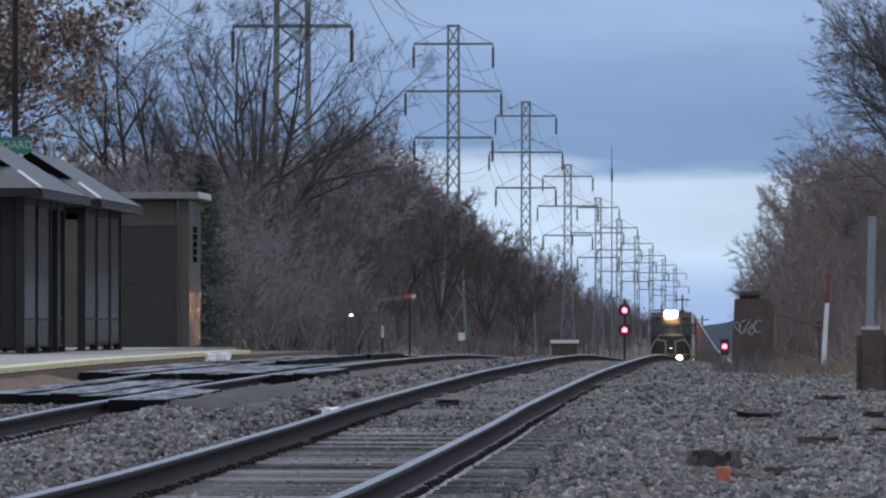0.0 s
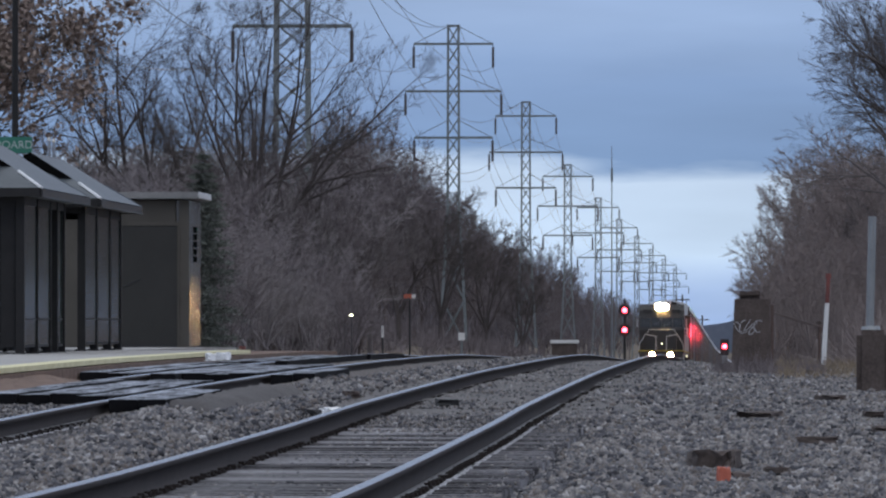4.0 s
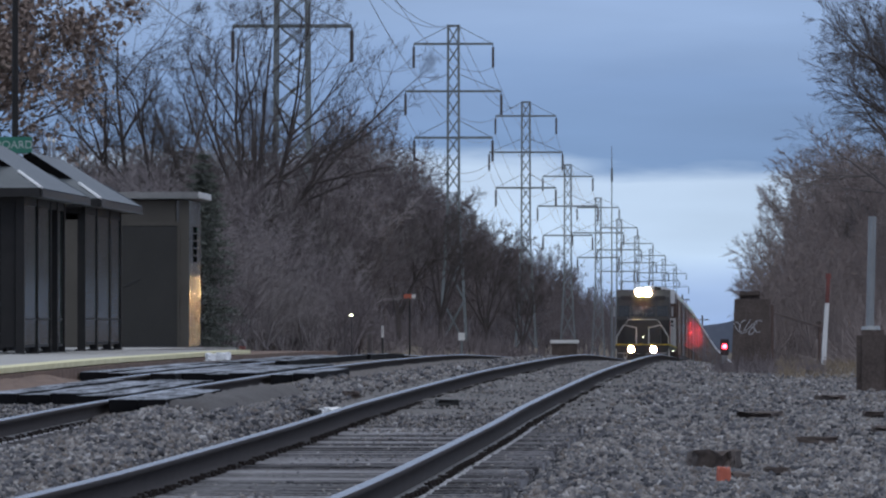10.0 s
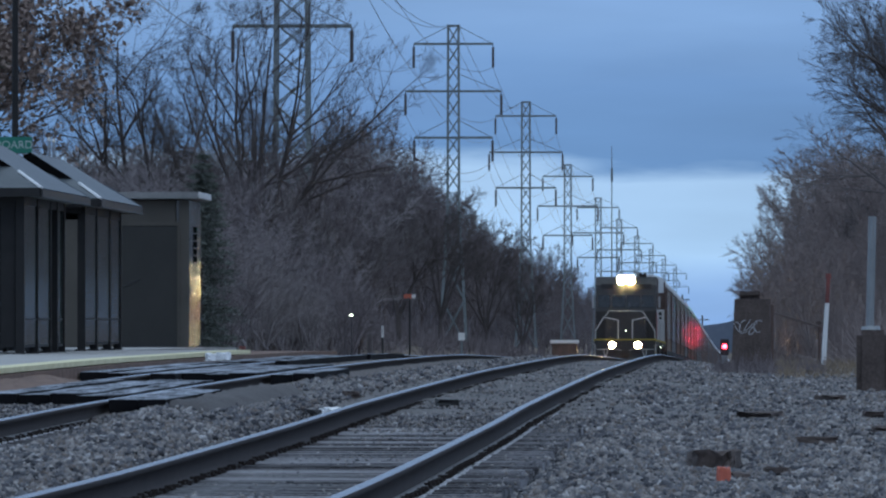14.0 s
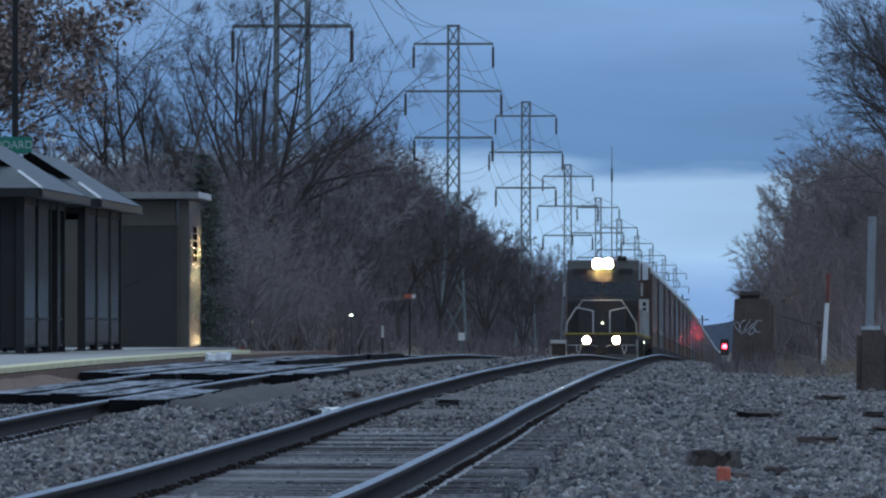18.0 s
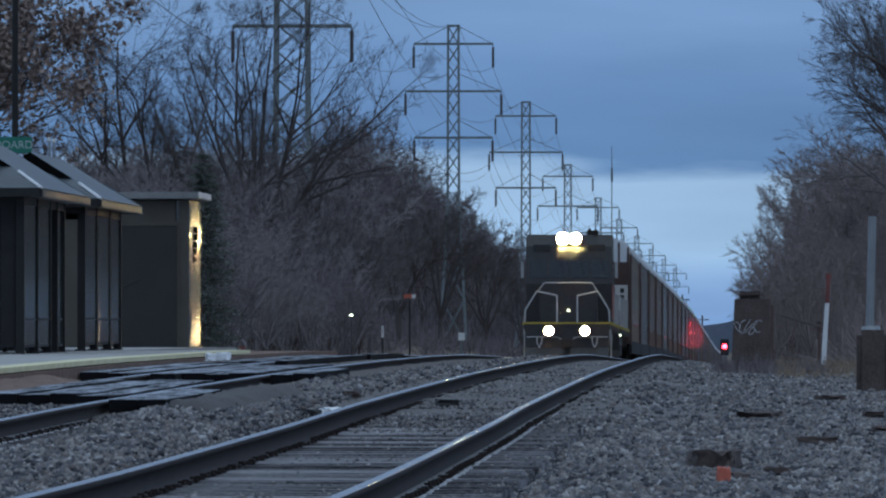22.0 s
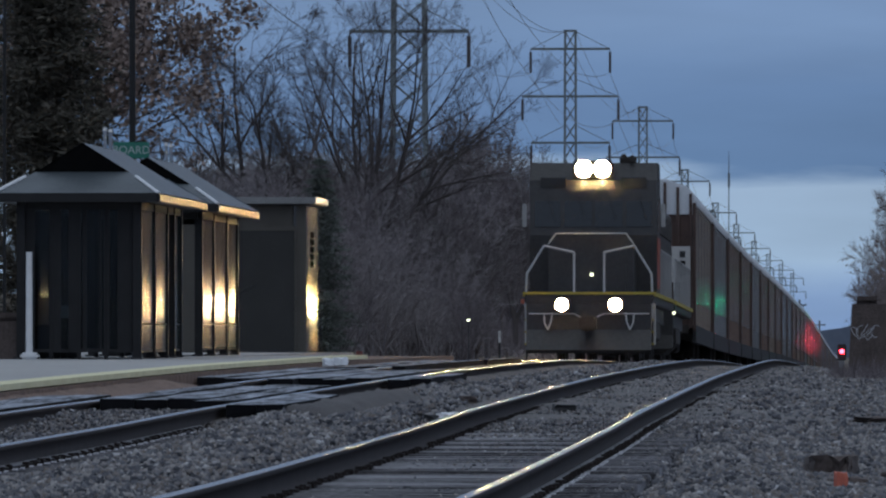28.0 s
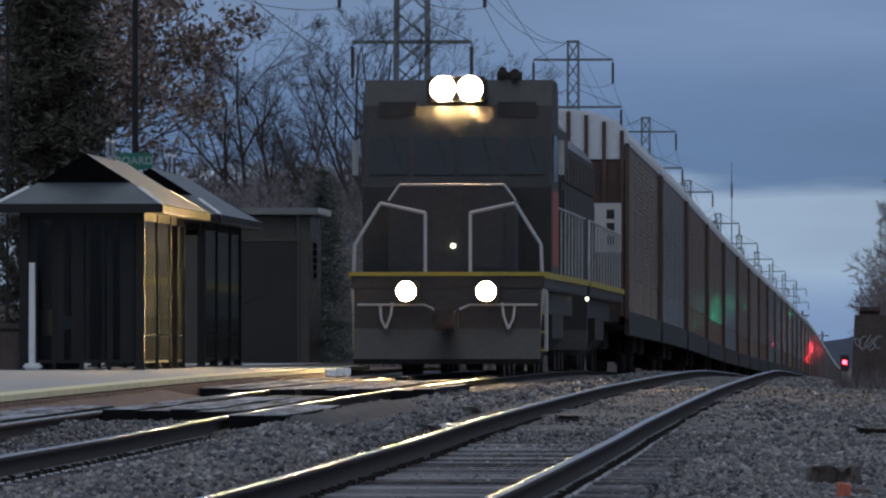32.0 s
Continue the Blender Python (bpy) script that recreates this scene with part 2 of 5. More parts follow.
M_LOCO = mat("sooty_black_loco_paint", (0.014, 0.013, 0.013), (0.04, 0.036, 0.034), 0.45, scale=1, fine=12, bump=0.06)
M_LOCORED = mat("dull_red_loco_paint", (0.26, 0.05, 0.03), (0.36, 0.085, 0.05), 0.45, scale=1, fine=12, bump=0.06)
M_LOCOWHITE = mat("grimy_white_loco_paint", (0.42, 0.41, 0.40), (0.58, 0.57, 0.55), 0.5, scale=1, fine=12, bump=0.06)
M_RAILING = mat("white_handrail_paint", (0.34, 0.34, 0.34), (0.46, 0.46, 0.46), 0.5, scale=5, fine=40, bump=0.0)
M_STRIPE = mat("yellow_step_edge", (0.30, 0.23, 0.03), (0.42, 0.33, 0.05), 0.6, scale=5, fine=40)
M_TRUCK = mat("grimy_running_gear", (0.02, 0.017, 0.015), (0.05, 0.042, 0.037), 0.85, scale=3, fine=30)
M_CARA = mat("rusty_brown_car_side", (0.176, 0.121, 0.097), (0.324, 0.243, 0.203), 0.2, 0.1, scale=0.5, fine=10, bump=0.1)
M_CAREND = mat("dark_brown_car_end_posts", (0.05, 0.03, 0.025), (0.10, 0.062, 0.05), 0.7, scale=2, fine=20)
M_CARB = mat("galvanised_grey_car_side", (0.228, 0.234, 0.240), (0.360, 0.366, 0.378), 0.2, 0.3, scale=0.5, fine=10, bump=0.1)
M_CARC = mat("dull_tan_car_side", (0.230, 0.189, 0.155), (0.365, 0.304, 0.257), 0.2, 0.1, scale=0.5, fine=10, bump=0.1)
M_CARROOF = mat("white_car_roof", (0.55, 0.57, 0.60), (0.70, 0.72, 0.74), 0.5, 0.2, scale=0.5, fine=10, bump=0.05)
L_HEAD = mat("headlight_glow", (1, 1, 1), emit=(1.0, 0.62, 0.26), power=3800)
L_DITCH = mat("ditch_light_glow", (1, 1, 1), emit=(1.0, 0.60, 0.24), power=3000)
L_RED = mat("red_signal_glow", (0.5, 0, 0), emit=(1.0, 0.03, 0.05), power=30)
L_GREEN = mat("green_signal_glow", (0, 0.4, 0.15), emit=(0.05, 1.0, 0.4), power=20)
M_VENT = mat("polished_dark_vent_metal", (0.3, 0.3, 0.3), (0.42, 0.42, 0.42), 0.26, 1.0, scale=5, fine=40, bump=0.0)
L_WARM = mat("small_warm_lamp_glow", (1, 1, 1), emit=(1.0, 0.95, 0.6), power=5)

# brown leaf litter and dead grass take over from the gravel away from the tracks
gn, gl = M_GROUND.node_tree.nodes, M_GROUND.node_tree.links
g_co, g_sep, g_abs, g_mask = gn.new("ShaderNodeTexCoord"), gn.new("ShaderNodeSeparateXYZ"), gn.new("ShaderNodeMath"), gn.new("ShaderNodeMapRange")
g_noise, g_wob, g_mix, g_ramp = gn.new("ShaderNodeTexNoise"), gn.new("ShaderNodeMath"), gn.new("ShaderNodeMixRGB"), gn.new("ShaderNodeValToRGB")
g_abs.operation = "ADD"
g_abs.inputs[1].default_value = 4.0
gl.new(g_co.outputs["Object"], g_sep.inputs[0])
gl.new(g_sep.outputs["X"], g_abs.inputs[0])
g_len = gn.new("ShaderNodeMath")
g_len.operation = "ABSOLUTE"
gl.new(g_abs.outputs[0], g_len.inputs[0])
g_noise.inputs["Scale"].default_value = 0.35
gl.new(g_co.outputs["Object"], g_noise.inputs["Vector"])
g_wob.operation = "MULTIPLY_ADD"
g_wob.inputs[1].default_value = 3.0
gl.new(g_noise.outputs["Fac"], g_wob.inputs[0])
gl.new(g_len.outputs[0], g_wob.inputs[2])
g_mask.inputs["From Min"].default_value, g_mask.inputs["From Max"].default_value = 6.6, 8.2
gl.new(g_wob.outputs[0], g_mask.inputs["Value"])
g_ramp.color_ramp.elements[0].color, g_ramp.color_ramp.elements[1].color = (0.06, 0.045, 0.032, 1), (0.15, 0.115, 0.075, 1)
gl.new(g_noise.outputs["Fac"], g_ramp.inputs[0])
g_bsdf = gn["Principled BSDF"]
gl.new(g_bsdf.inputs["Base Color"].links[0].from_socket, g_mix.inputs[1])
gl.new(g_ramp.outputs[0], g_mix.inputs[2])
gl.new(g_mask.outputs[0], g_mix.inputs[0])
gl.new(g_mix.outputs[0], g_bsdf.inputs["Base Color"])

# ---- mesh helpers ----


class Geo:
    """Collects boxes, tubes and sheets into one mesh."""

    def __init__(self):
        self.v, self.f = [], []

    def add(self, verts, faces):
        k = len(self.v)
        self.v += [tuple(p) for p in verts]
        self.f += [tuple(i + k for i in q) for q in faces]
        return self

    def box(self, x0, x1, y0, y1, z0, z1, c=0.0):
        """A box; c chamfers the four edges along its longest side and its ends a little."""
        if c <= 0:
            v = [(x, y, z) for x in (x0, x1) for y in (y0, y1) for z in (z0, z1)]
            return self.add(v, [(0, 1, 3, 2), (4, 6, 7, 5), (0, 4, 5, 1), (2, 3, 7, 6), (0, 2, 6, 4), (1, 5, 7, 3)])
        bm = bmesh.new()
        bmesh.ops.create_cube(bm, size=1)
        for p in bm.verts:
            p.co = ((x0 + x1) / 2 + p.co.x * (x1 - x0), (y0 + y1) / 2 + p.co.y * (y1 - y0), (z0 + z1) / 2 + p.co.z * (z1 - z0))
        bmesh.ops.bevel(bm, geom=bm.edges[:], offset=c, segments=2, affect="EDGES")
        bm.verts.index_update()
        self.add([p.co[:] for p in bm.verts], [[q.index for q in f.verts] for f in bm.faces])
        bm.free()
        return self

    def tube(self, a, b, r0, r1=None, n=8, caps=True):
        r1 = r0 if r1 is None else r1
        a, b = Vector(a), Vector(b)
        d = (b - a).normalized()
        u = d.orthogonal().normalized()
        w = d.cross(u)
        ring = [(math.cos(2 * math.pi * i / n), math.sin(2 * math.pi * i / n)) for i in range(n)]
        v = [a + (u * c + w * s) * r0 for c, s in ring] + [b + (u * c + w * s) * r1 for c, s in ring]
        f = [(i, (i + 1) % n, n + (i + 1) % n, n + i) for i in range(n)]
        if caps:
            f += [tuple(range(n - 1, -1, -1)), tuple(range(n, 2 * n))]
        return self.add(v, f)

    def path(self, pts, r, n=6):
        for a, b in zip(pts, pts[1:]):
            self.tube(a, b, r, r, n)
        return self

    def prism(self, poly, axis, lo, hi):
        """A closed polygon in the two other axes, swept along axis from lo to hi."""
        def at(p, q):
            return {"x": (q, p[0], p[1]), "y": (p[0], q, p[1]), "z": (p[0], p[1], q)}[axis]
        n = len(poly)
        return self.add([at(p, lo) for p in poly] + [at(p, hi) for p in poly],
                        [(i, (i + 1) % n, n + (i + 1) % n, n + i) for i in range(n)] + [tuple(range(n - 1, -1, -1)), tuple(range(n, 2 * n))])

    def mesh(self, name, material):
        me = bpy.data.meshes.new(name)
        me.from_pydata(self.v, [], self.f)
        bm = bmesh.new()
        bm.from_mesh(me)
        bmesh.ops.recalc_face_normals(bm, faces=bm.faces)
        bm.to_mesh(me)
        bm.free()
        me.materials.append(material)
        return me


def part(name, geo, material, parent=None, label="", kind=""):
    me = geo if isinstance(geo, bpy.types.Mesh) else geo.mesh(name, material)
    ob = new(name, me)
    if parent is not None:
        ob.parent = parent
    return tagged(ob, label, kind=kind)


def thing(name, m, label, category, group="", kind=""):
    ob = new(name)
    ob.empty_display_size = 0.3
    ob.matrix_world = m
    return tagged(ob, label, category, group, kind)


def bulk(name, verts, faces, material):
    """A mesh from numpy arrays; faces are all triangles or all quads."""
    me = bpy.data.meshes.new(name)
    verts, faces = np.asarray(verts, np.float32), np.asarray(faces, np.int32)
    k = faces.shape[1]
    me.vertices.add(len(verts))
    me.vertices.foreach_set("co", verts.ravel())
    me.loops.add(faces.size)
    me.loops.foreach_set("vertex_index", faces.ravel())
    me.polygons.add(len(faces))
    me.polygons.foreach_set("loop_start", np.arange(0, faces.size, k, dtype=np.int32))
    me.update(calc_edges=True)
    me.materials.append(material)
    return me


def smooth(me):
    me.polygons.foreach_set("use_smooth", np.ones(len(me.polygons), bool))
    return me


# ---- levels ----
LEVEL_Y = np.array([-300, 30, 39, 45, 52, 65, 69, 86, 104, 115, 129, 148, 164, 188, 216, 263, 330, 430, 602, 890, 1200, 1700, 2600, 5000])
LEVEL_Z = np.array([-0.85, -0.84, -0.833, -0.825, -0.80, -0.745, -0.71, -0.644, -0.587, -0.578, -0.563, -0.563, -0.59, -0.735, -0.93, -1.4,
                    -1.9, -2.5, -3.75, -7.2, -10, -13, -15, -16]) + EYE


def rail_z(y):
    """Height of the rail tops, a little smoothed."""
    w = np.clip(np.abs(np.asarray(y, float)) * 0.05, 2, 30)
    return sum(np.interp(y + k * w, LEVEL_Y, LEVEL_Z) for k in (-1, -0.5, 0, 0.5, 1)) / 5


NEAR, FAR = -2.83, -6.75      # centre lines of the two tracks


def ground_z(x, y):
    x, y = np.asarray(x, float), np.asarray(y, float)
    base = rail_z(y) - 0.24
    dip = np.where(x > -1.2, -0.05 * np.clip((x + 1.2) / 1.5, 0, 1), 0)
    mid = 0.13 * np.exp(-((x + 4.8) / 0.68) ** 8)      # ballast heaped between the tracks
    # gravel has crept over the ties of the near track further along
    mid = mid + 0.095 * np.clip((y - 66) / 16, 0, 1) * np.exp(-((x - NEAR) / 1.75) ** 8)
    mid = mid + 0.085 * np.exp(-((x + 5.55) / 0.4) ** 4) * (np.exp(-((y - 73) / 6) ** 4) + np.exp(-((y - 98) / 7) ** 4))
    far = np.clip((y - 250) / 500, 0, 1)
    left = np.clip((-8.3 - x) / 0.6, 0, 1) * 0.08 + np.clip((-12 - x) / 18, 0, 1) * far * 4.2 + np.clip((-30 - x) / 30, 0, 1) * far * 5.0
    right = np.clip((x - 2) / 20, 0, 1) * 0.6 + np.clip((x - 2) / 8, 0, 1) * far * 3.5
    return base + dip + mid + left + right
# ---- ground ----
gx = np.unique(np.concatenate([np.linspace(-20, 8, 85), np.linspace(-120, 120, 61), np.linspace(-2500, 2500, 41)]))
gy = np.unique(np.concatenate([np.linspace(20, 200, 241), np.linspace(200, 700, 101), np.linspace(700, 4900, 61), np.linspace(-400, 20, 15)]))
GX, GY = np.meshgrid(gx, gy)
rng = np.random.default_rng(3)
GZ = ground_z(GX, GY) + np.where((np.abs(GX + 6) < 14) & (GY < 220) & (GY > 20), rng.normal(0, 0.012, GX.shape), 0)
nx = len(gx)
idx = (np.arange(len(gy) - 1)[:, None] * nx + np.arange(nx - 1)[None, :]).ravel()
ground = part("ground", smooth(bulk("ground", np.stack([GX, GY, GZ], -1).reshape(-1, 3),
                                    np.stack([idx, idx + 1, idx + nx + 1, idx + nx], -1), M_GROUND)), None)
tagged(ground, "grey-brown gravel and soil along the railway", "ground", kind="structure")

# ---- tracks ----
RAIL_PROFILE = [(-0.070, -0.160), (0.070, -0.160), (0.070, -0.149), (0.011, -0.132), (0.010, -0.05), (0.037, -0.036), (0.037, -0.008)]
RAIL_PROFILE += [(0.026, -0.004), (-0.026, -0.004), (-0.037, -0.008), (-0.037, -0.036), (-0.010, -0.05), (-0.011, -0.132), (-0.070, -0.149)]
# the crowned running surface, worn round towards both gauge corners
CROWN = [(-0.036, -0.009)] + [(x, 0.005 - 7.5 * x * x - 3.0e3 * x ** 4) for x in np.linspace(-0.034, 0.034, 11)] + [(0.036, -0.009)]
ry = np.concatenate([np.arange(24, 240, 1.5), np.arange(240, 700, 10), np.arange(700, 2200, 50)])


def sweep(name, profile, x, ys, dz, material):
    k = len(profile)
    v = np.array([[(x + p, y, rail_z(y) + dz + q) for p, q in profile] for y in ys]).reshape(-1, 3)
    f = [(i * k + j, i * k + (j + 1) % k, (i + 1) * k + (j + 1) % k, (i + 1) * k + j) for i in range(len(ys) - 1) for j in range(k)]
    return bulk(name, v, f, material)


tie_geo = Geo().box(-1.3, 1.3, -0.115, 0.115, -0.17, 0, 0.012).mesh("tie", M_TIE)
tie_geo2 = Geo().add([(-1.3, -0.11, -0.17), (1.29, -0.115, -0.17), (1.3, 0.11, -0.17), (-1.31, 0.12, -0.17), (-1.29, -0.105, -0.015), (1.28, -0.11, 0.0),
                      (1.3, 0.105, -0.004), (-1.3, 0.11, 0.006)],
                     [(0, 1, 2, 3), (4, 5, 6, 7), (0, 1, 5, 4), (1, 2, 6, 5), (2, 3, 7, 6), (3, 0, 4, 7)]).mesh("tie", M_TIE)
for centre, first, last, label in ((NEAR, 33, 135, "weathered railway track with rusty rails on timber ties"),
                                   (FAR, 46, 100, "rusty railway track beside the station platform")):
    track = thing("railway_track", pose(0, 0, 0), label, "railway track", kind="structure")
    for side in (-0.755, 0.755):
        rail = part("rail", sweep("rail", RAIL_PROFILE, centre + side, ry, 0, M_RAIL), M_RAIL, track, "rusty steel rail")
        part("railhead", smooth(sweep("railhead", CROWN, centre + side, ry, 0, M_HEAD)), M_HEAD, rail,
             "worn bright running surface")
        if side > 0:
            # pale strip that paints the lit upper face of the foot
            part("rail_foot", sweep("rail_foot", [(0.030, -0.135), (0.071, -0.146), (0.071, -0.153), (0.030, -0.150)], centre + side, ry[:40], 0, M_FOOT), M_FOOT, rail, "pale strip painted as the lit rail foot")
    ties = np.arange(first, last, 0.52)
    r = random.Random(5)
    for y in ties:
        t = new("tie", r.choice((tie_geo, tie_geo2)))
        t.parent = track
        t.matrix_world = pose(centre + r.uniform(-0.04, 0.04), y + r.uniform(-0.03, 0.03), rail_z(y) - 0.166 + r.uniform(-0.012, 0.006), 0, 0, r.uniform(-1.2, 1.2))
    rest = Geo()
    for y in np.concatenate([np.arange(24, first - 0.3, 0.52), np.arange(last + 0.1, 330, 0.52)]):
        rest.box(centre - 1.3, centre + 1.3, y - 0.115, y + 0.115, rail_z(y) - 0.34, rail_z(y) - 0.166)
    tagged(part("tie_row", rest, M_TIEJ, track), kind="stuff")
    # tie plates, spikes and anchors
    plates, bright, spikes, anchors = Geo(), Geo(), Geo(), Geo()
    for y in np.arange(33 if centre == NEAR else 46, 130, 0.52):
        z = float(rail_z(y)) - 0.166
        for side in (-0.755, 0.755):
            x = centre + side
            plates.box(x - 0.17, x + 0.09, y - 0.07, y + 0.06, z - 0.002, z + 0.012)
            # pale ticks paint the lit, worn plate ends outside the right-hand rail
            if side > 0:
                u = x + 0.118 + r.uniform(-0.008, 0.008)
                bright.box(u, u + r.uniform(0.02, 0.034), y - 0.09, y + 0.03, z - 0.002, z + r.uniform(0.007, 0.011))
            for k in (-0.10, 0.10):
                for dy in (-0.045, 0.04):
                    if r.random() < 0.85:
                        u, top = x + k + r.uniform(-0.008, 0.008), z + r.uniform(0.012, 0.026)
                        spikes.box(u - 0.010, u + 0.010, y + dy - 0.010, y + dy + 0.010, z + 0.01, top)
                        spikes.box(u - 0.022 - k * 0.12, u + 0.018 - k * 0.12, y + dy - 0.017, y + dy + 0.017, top, top + 0.014)
                # a rail anchor gripped round the foot of the rail beside the tie
                anchors.box(x + k * 0.55, x + k * 1.05, y + 0.125, y + 0.155, z - 0.03, z + 0.012)
    tagged(part("tie_plate", plates, M_RAIL, track, "rusty tie plates"), kind="stuff")
    tagged(part("tie_plate", bright, M_SPIKE, track, "worn tie plate ends painted pale as if lit on top"), kind="stuff")
    tagged(part("spike", spikes, M_RAIL, track, "rusty spikes"), kind="stuff")
    tagged(part("anchor", anchors, M_RAIL, track, "rusty rail anchors"), kind="stuff")

# ---- platform ----


def slab(x0, x1, ys, dz, depth):
    g = Geo()
    for a, b in zip(ys, ys[1:]):
        za, zb = float(rail_z(a)) + dz, float(rail_z(b)) + dz
        v = [(x0, a, za - depth), (x1, a, za - depth), (x1, b, zb - depth), (x0, b, zb - depth), (x0, a, za), (x1, a, za), (x1, b, zb), (x0, b, zb)]
        f = [(4, 5, 6, 7), (1, 2, 6, 5), (0, 4, 7, 3)]
        if a == ys[0]:
            f.append((0, 1, 5, 4))
        if b == ys[-1]:
            f.append((2, 3, 7, 6))
        g.add(v, f)
    return g


platform = thing("pavement_platform", pose(0, 0, 0), "low concrete station platform with a yellow edge", "platform", kind="structure")
part("slab", slab(-17, -8.75, list(np.linspace(40, 134, 33)), 0.145, 0.12), M_CONC, platform)
part("slab", slab(-17, -10.5, list(np.linspace(134, 163, 11)), 0.145, 0.12), M_CONC, platform)
part("edge_strip", slab(-8.748, -8.4, list(np.linspace(40, 134, 48)), 0.15, 0.06), M_YELLOW, platform, "yellow painted platform edge")
part("footing", slab(-16.9, -8.33, list(np.arange(40, 163, 3)), 0.075, 0.40), M_DIRT, platform, "red-brown dirt face below the edge")

# trodden dirt and gravel that fills the far track round the plank crossings
fx, fy = np.linspace(-8.5, -5.45, 16), np.linspace(64, 178, 190)
FX, FY = np.meshgrid(fx, fy)
ends = np.clip((FY - 64) / 10, 0, 1) * np.clip((178 - FY) / 10, 0, 1) * np.clip((-5.45 - FX) / 0.2, 0, 1) ** 0.5
FZ = rail_z(FY) - 0.27 + 0.185 * ends + 0.15 * ends * np.clip((-7.85 - FX) / 0.55, 0, 1) * np.clip((98 - FY) / 3, 0, 1) + np.random.default_rng(6).normal(0, 0.008, FX.shape) - 0.025 * (np.abs(np.abs(FX - FAR) - 0.755) < 0.15)
fi = (np.arange(len(fy) - 1)[:, None] * 16 + np.arange(15)[None, :]).ravel()
fill_mesh = smooth(bulk("ground_dirt_fill", np.stack([FX, FY, FZ], -1).reshape(-1, 3), np.stack([fi, fi + 1, fi + 17, fi + 16], -1), M_DIRT))
fill_mesh.materials.append(M_FILL)      # greyer gravel between and outside the rails
fill_mesh.polygons.foreach_set("material_index", (np.tile(np.arange(15), len(fy) - 1) >= 5).astype(np.int32))
fill = part("ground_dirt_fill", fill_mesh, M_DIRT)
tagged(fill, "trodden red-brown dirt filling the track at the crossing", "ground", kind="structure")

# packed gravel shoulder beside the crossing
sx, sy = np.linspace(-5.38, -4.7, 12), np.linspace(73, 93, 60)
SXX, SYY = np.meshgrid(sx, sy)
edge = np.clip((SYY - 73) / 1.0, 0, 1) * np.clip((93 - SYY) / 5, 0, 1) * np.clip((-4.7 - SXX) / 0.4, 0, 1) ** 0.7
SZZ = rail_z(SYY) - 0.31 + 0.305 * edge + np.random.default_rng(7).normal(0, 0.012, SXX.shape)
si = (np.arange(59)[:, None] * 12 + np.arange(11)[None, :]).ravel()
shoulder = part("ground_shoulder", smooth(bulk("ground_shoulder", np.stack([SXX, SYY, SZZ], -1).reshape(-1, 3), np.stack([si, si + 1, si + 13, si + 12], -1), M_SHOULDER)), M_SHOULDER)
tagged(shoulder, "packed grey gravel shoulder beside the plank crossing", "ground", kind="structure")
# ---- train ----


def truck(parent, y, wheels, base):
    t = part("truck", Geo().box(-1.05, -0.85, y - base / 2 - 0.6, y + base / 2 + 0.6, 0.45, 0.85, 0.03)
             .box(0.85, 1.05, y - base / 2 - 0.6, y + base / 2 + 0.6, 0.45, 0.85, 0.03)
             .box(-0.9, 0.9, y - 0.25, y + 0.25, 0.5, 0.9), M_TRUCK, parent)
    for k in range(wheels):
        wy = y - base / 2 + base * k / (wheels - 1)
        part("wheelset", Geo().tube((-0.80, wy, 0.5), (-0.68, wy, 0.5), 0.5, n=20).tube((0.68, wy, 0.5), (0.80, wy, 0.5), 0.5, n=20)
             .tube((-0.7, wy, 0.5), (0.7, wy, 0.5), 0.09, n=8), M_TRUCK, t)


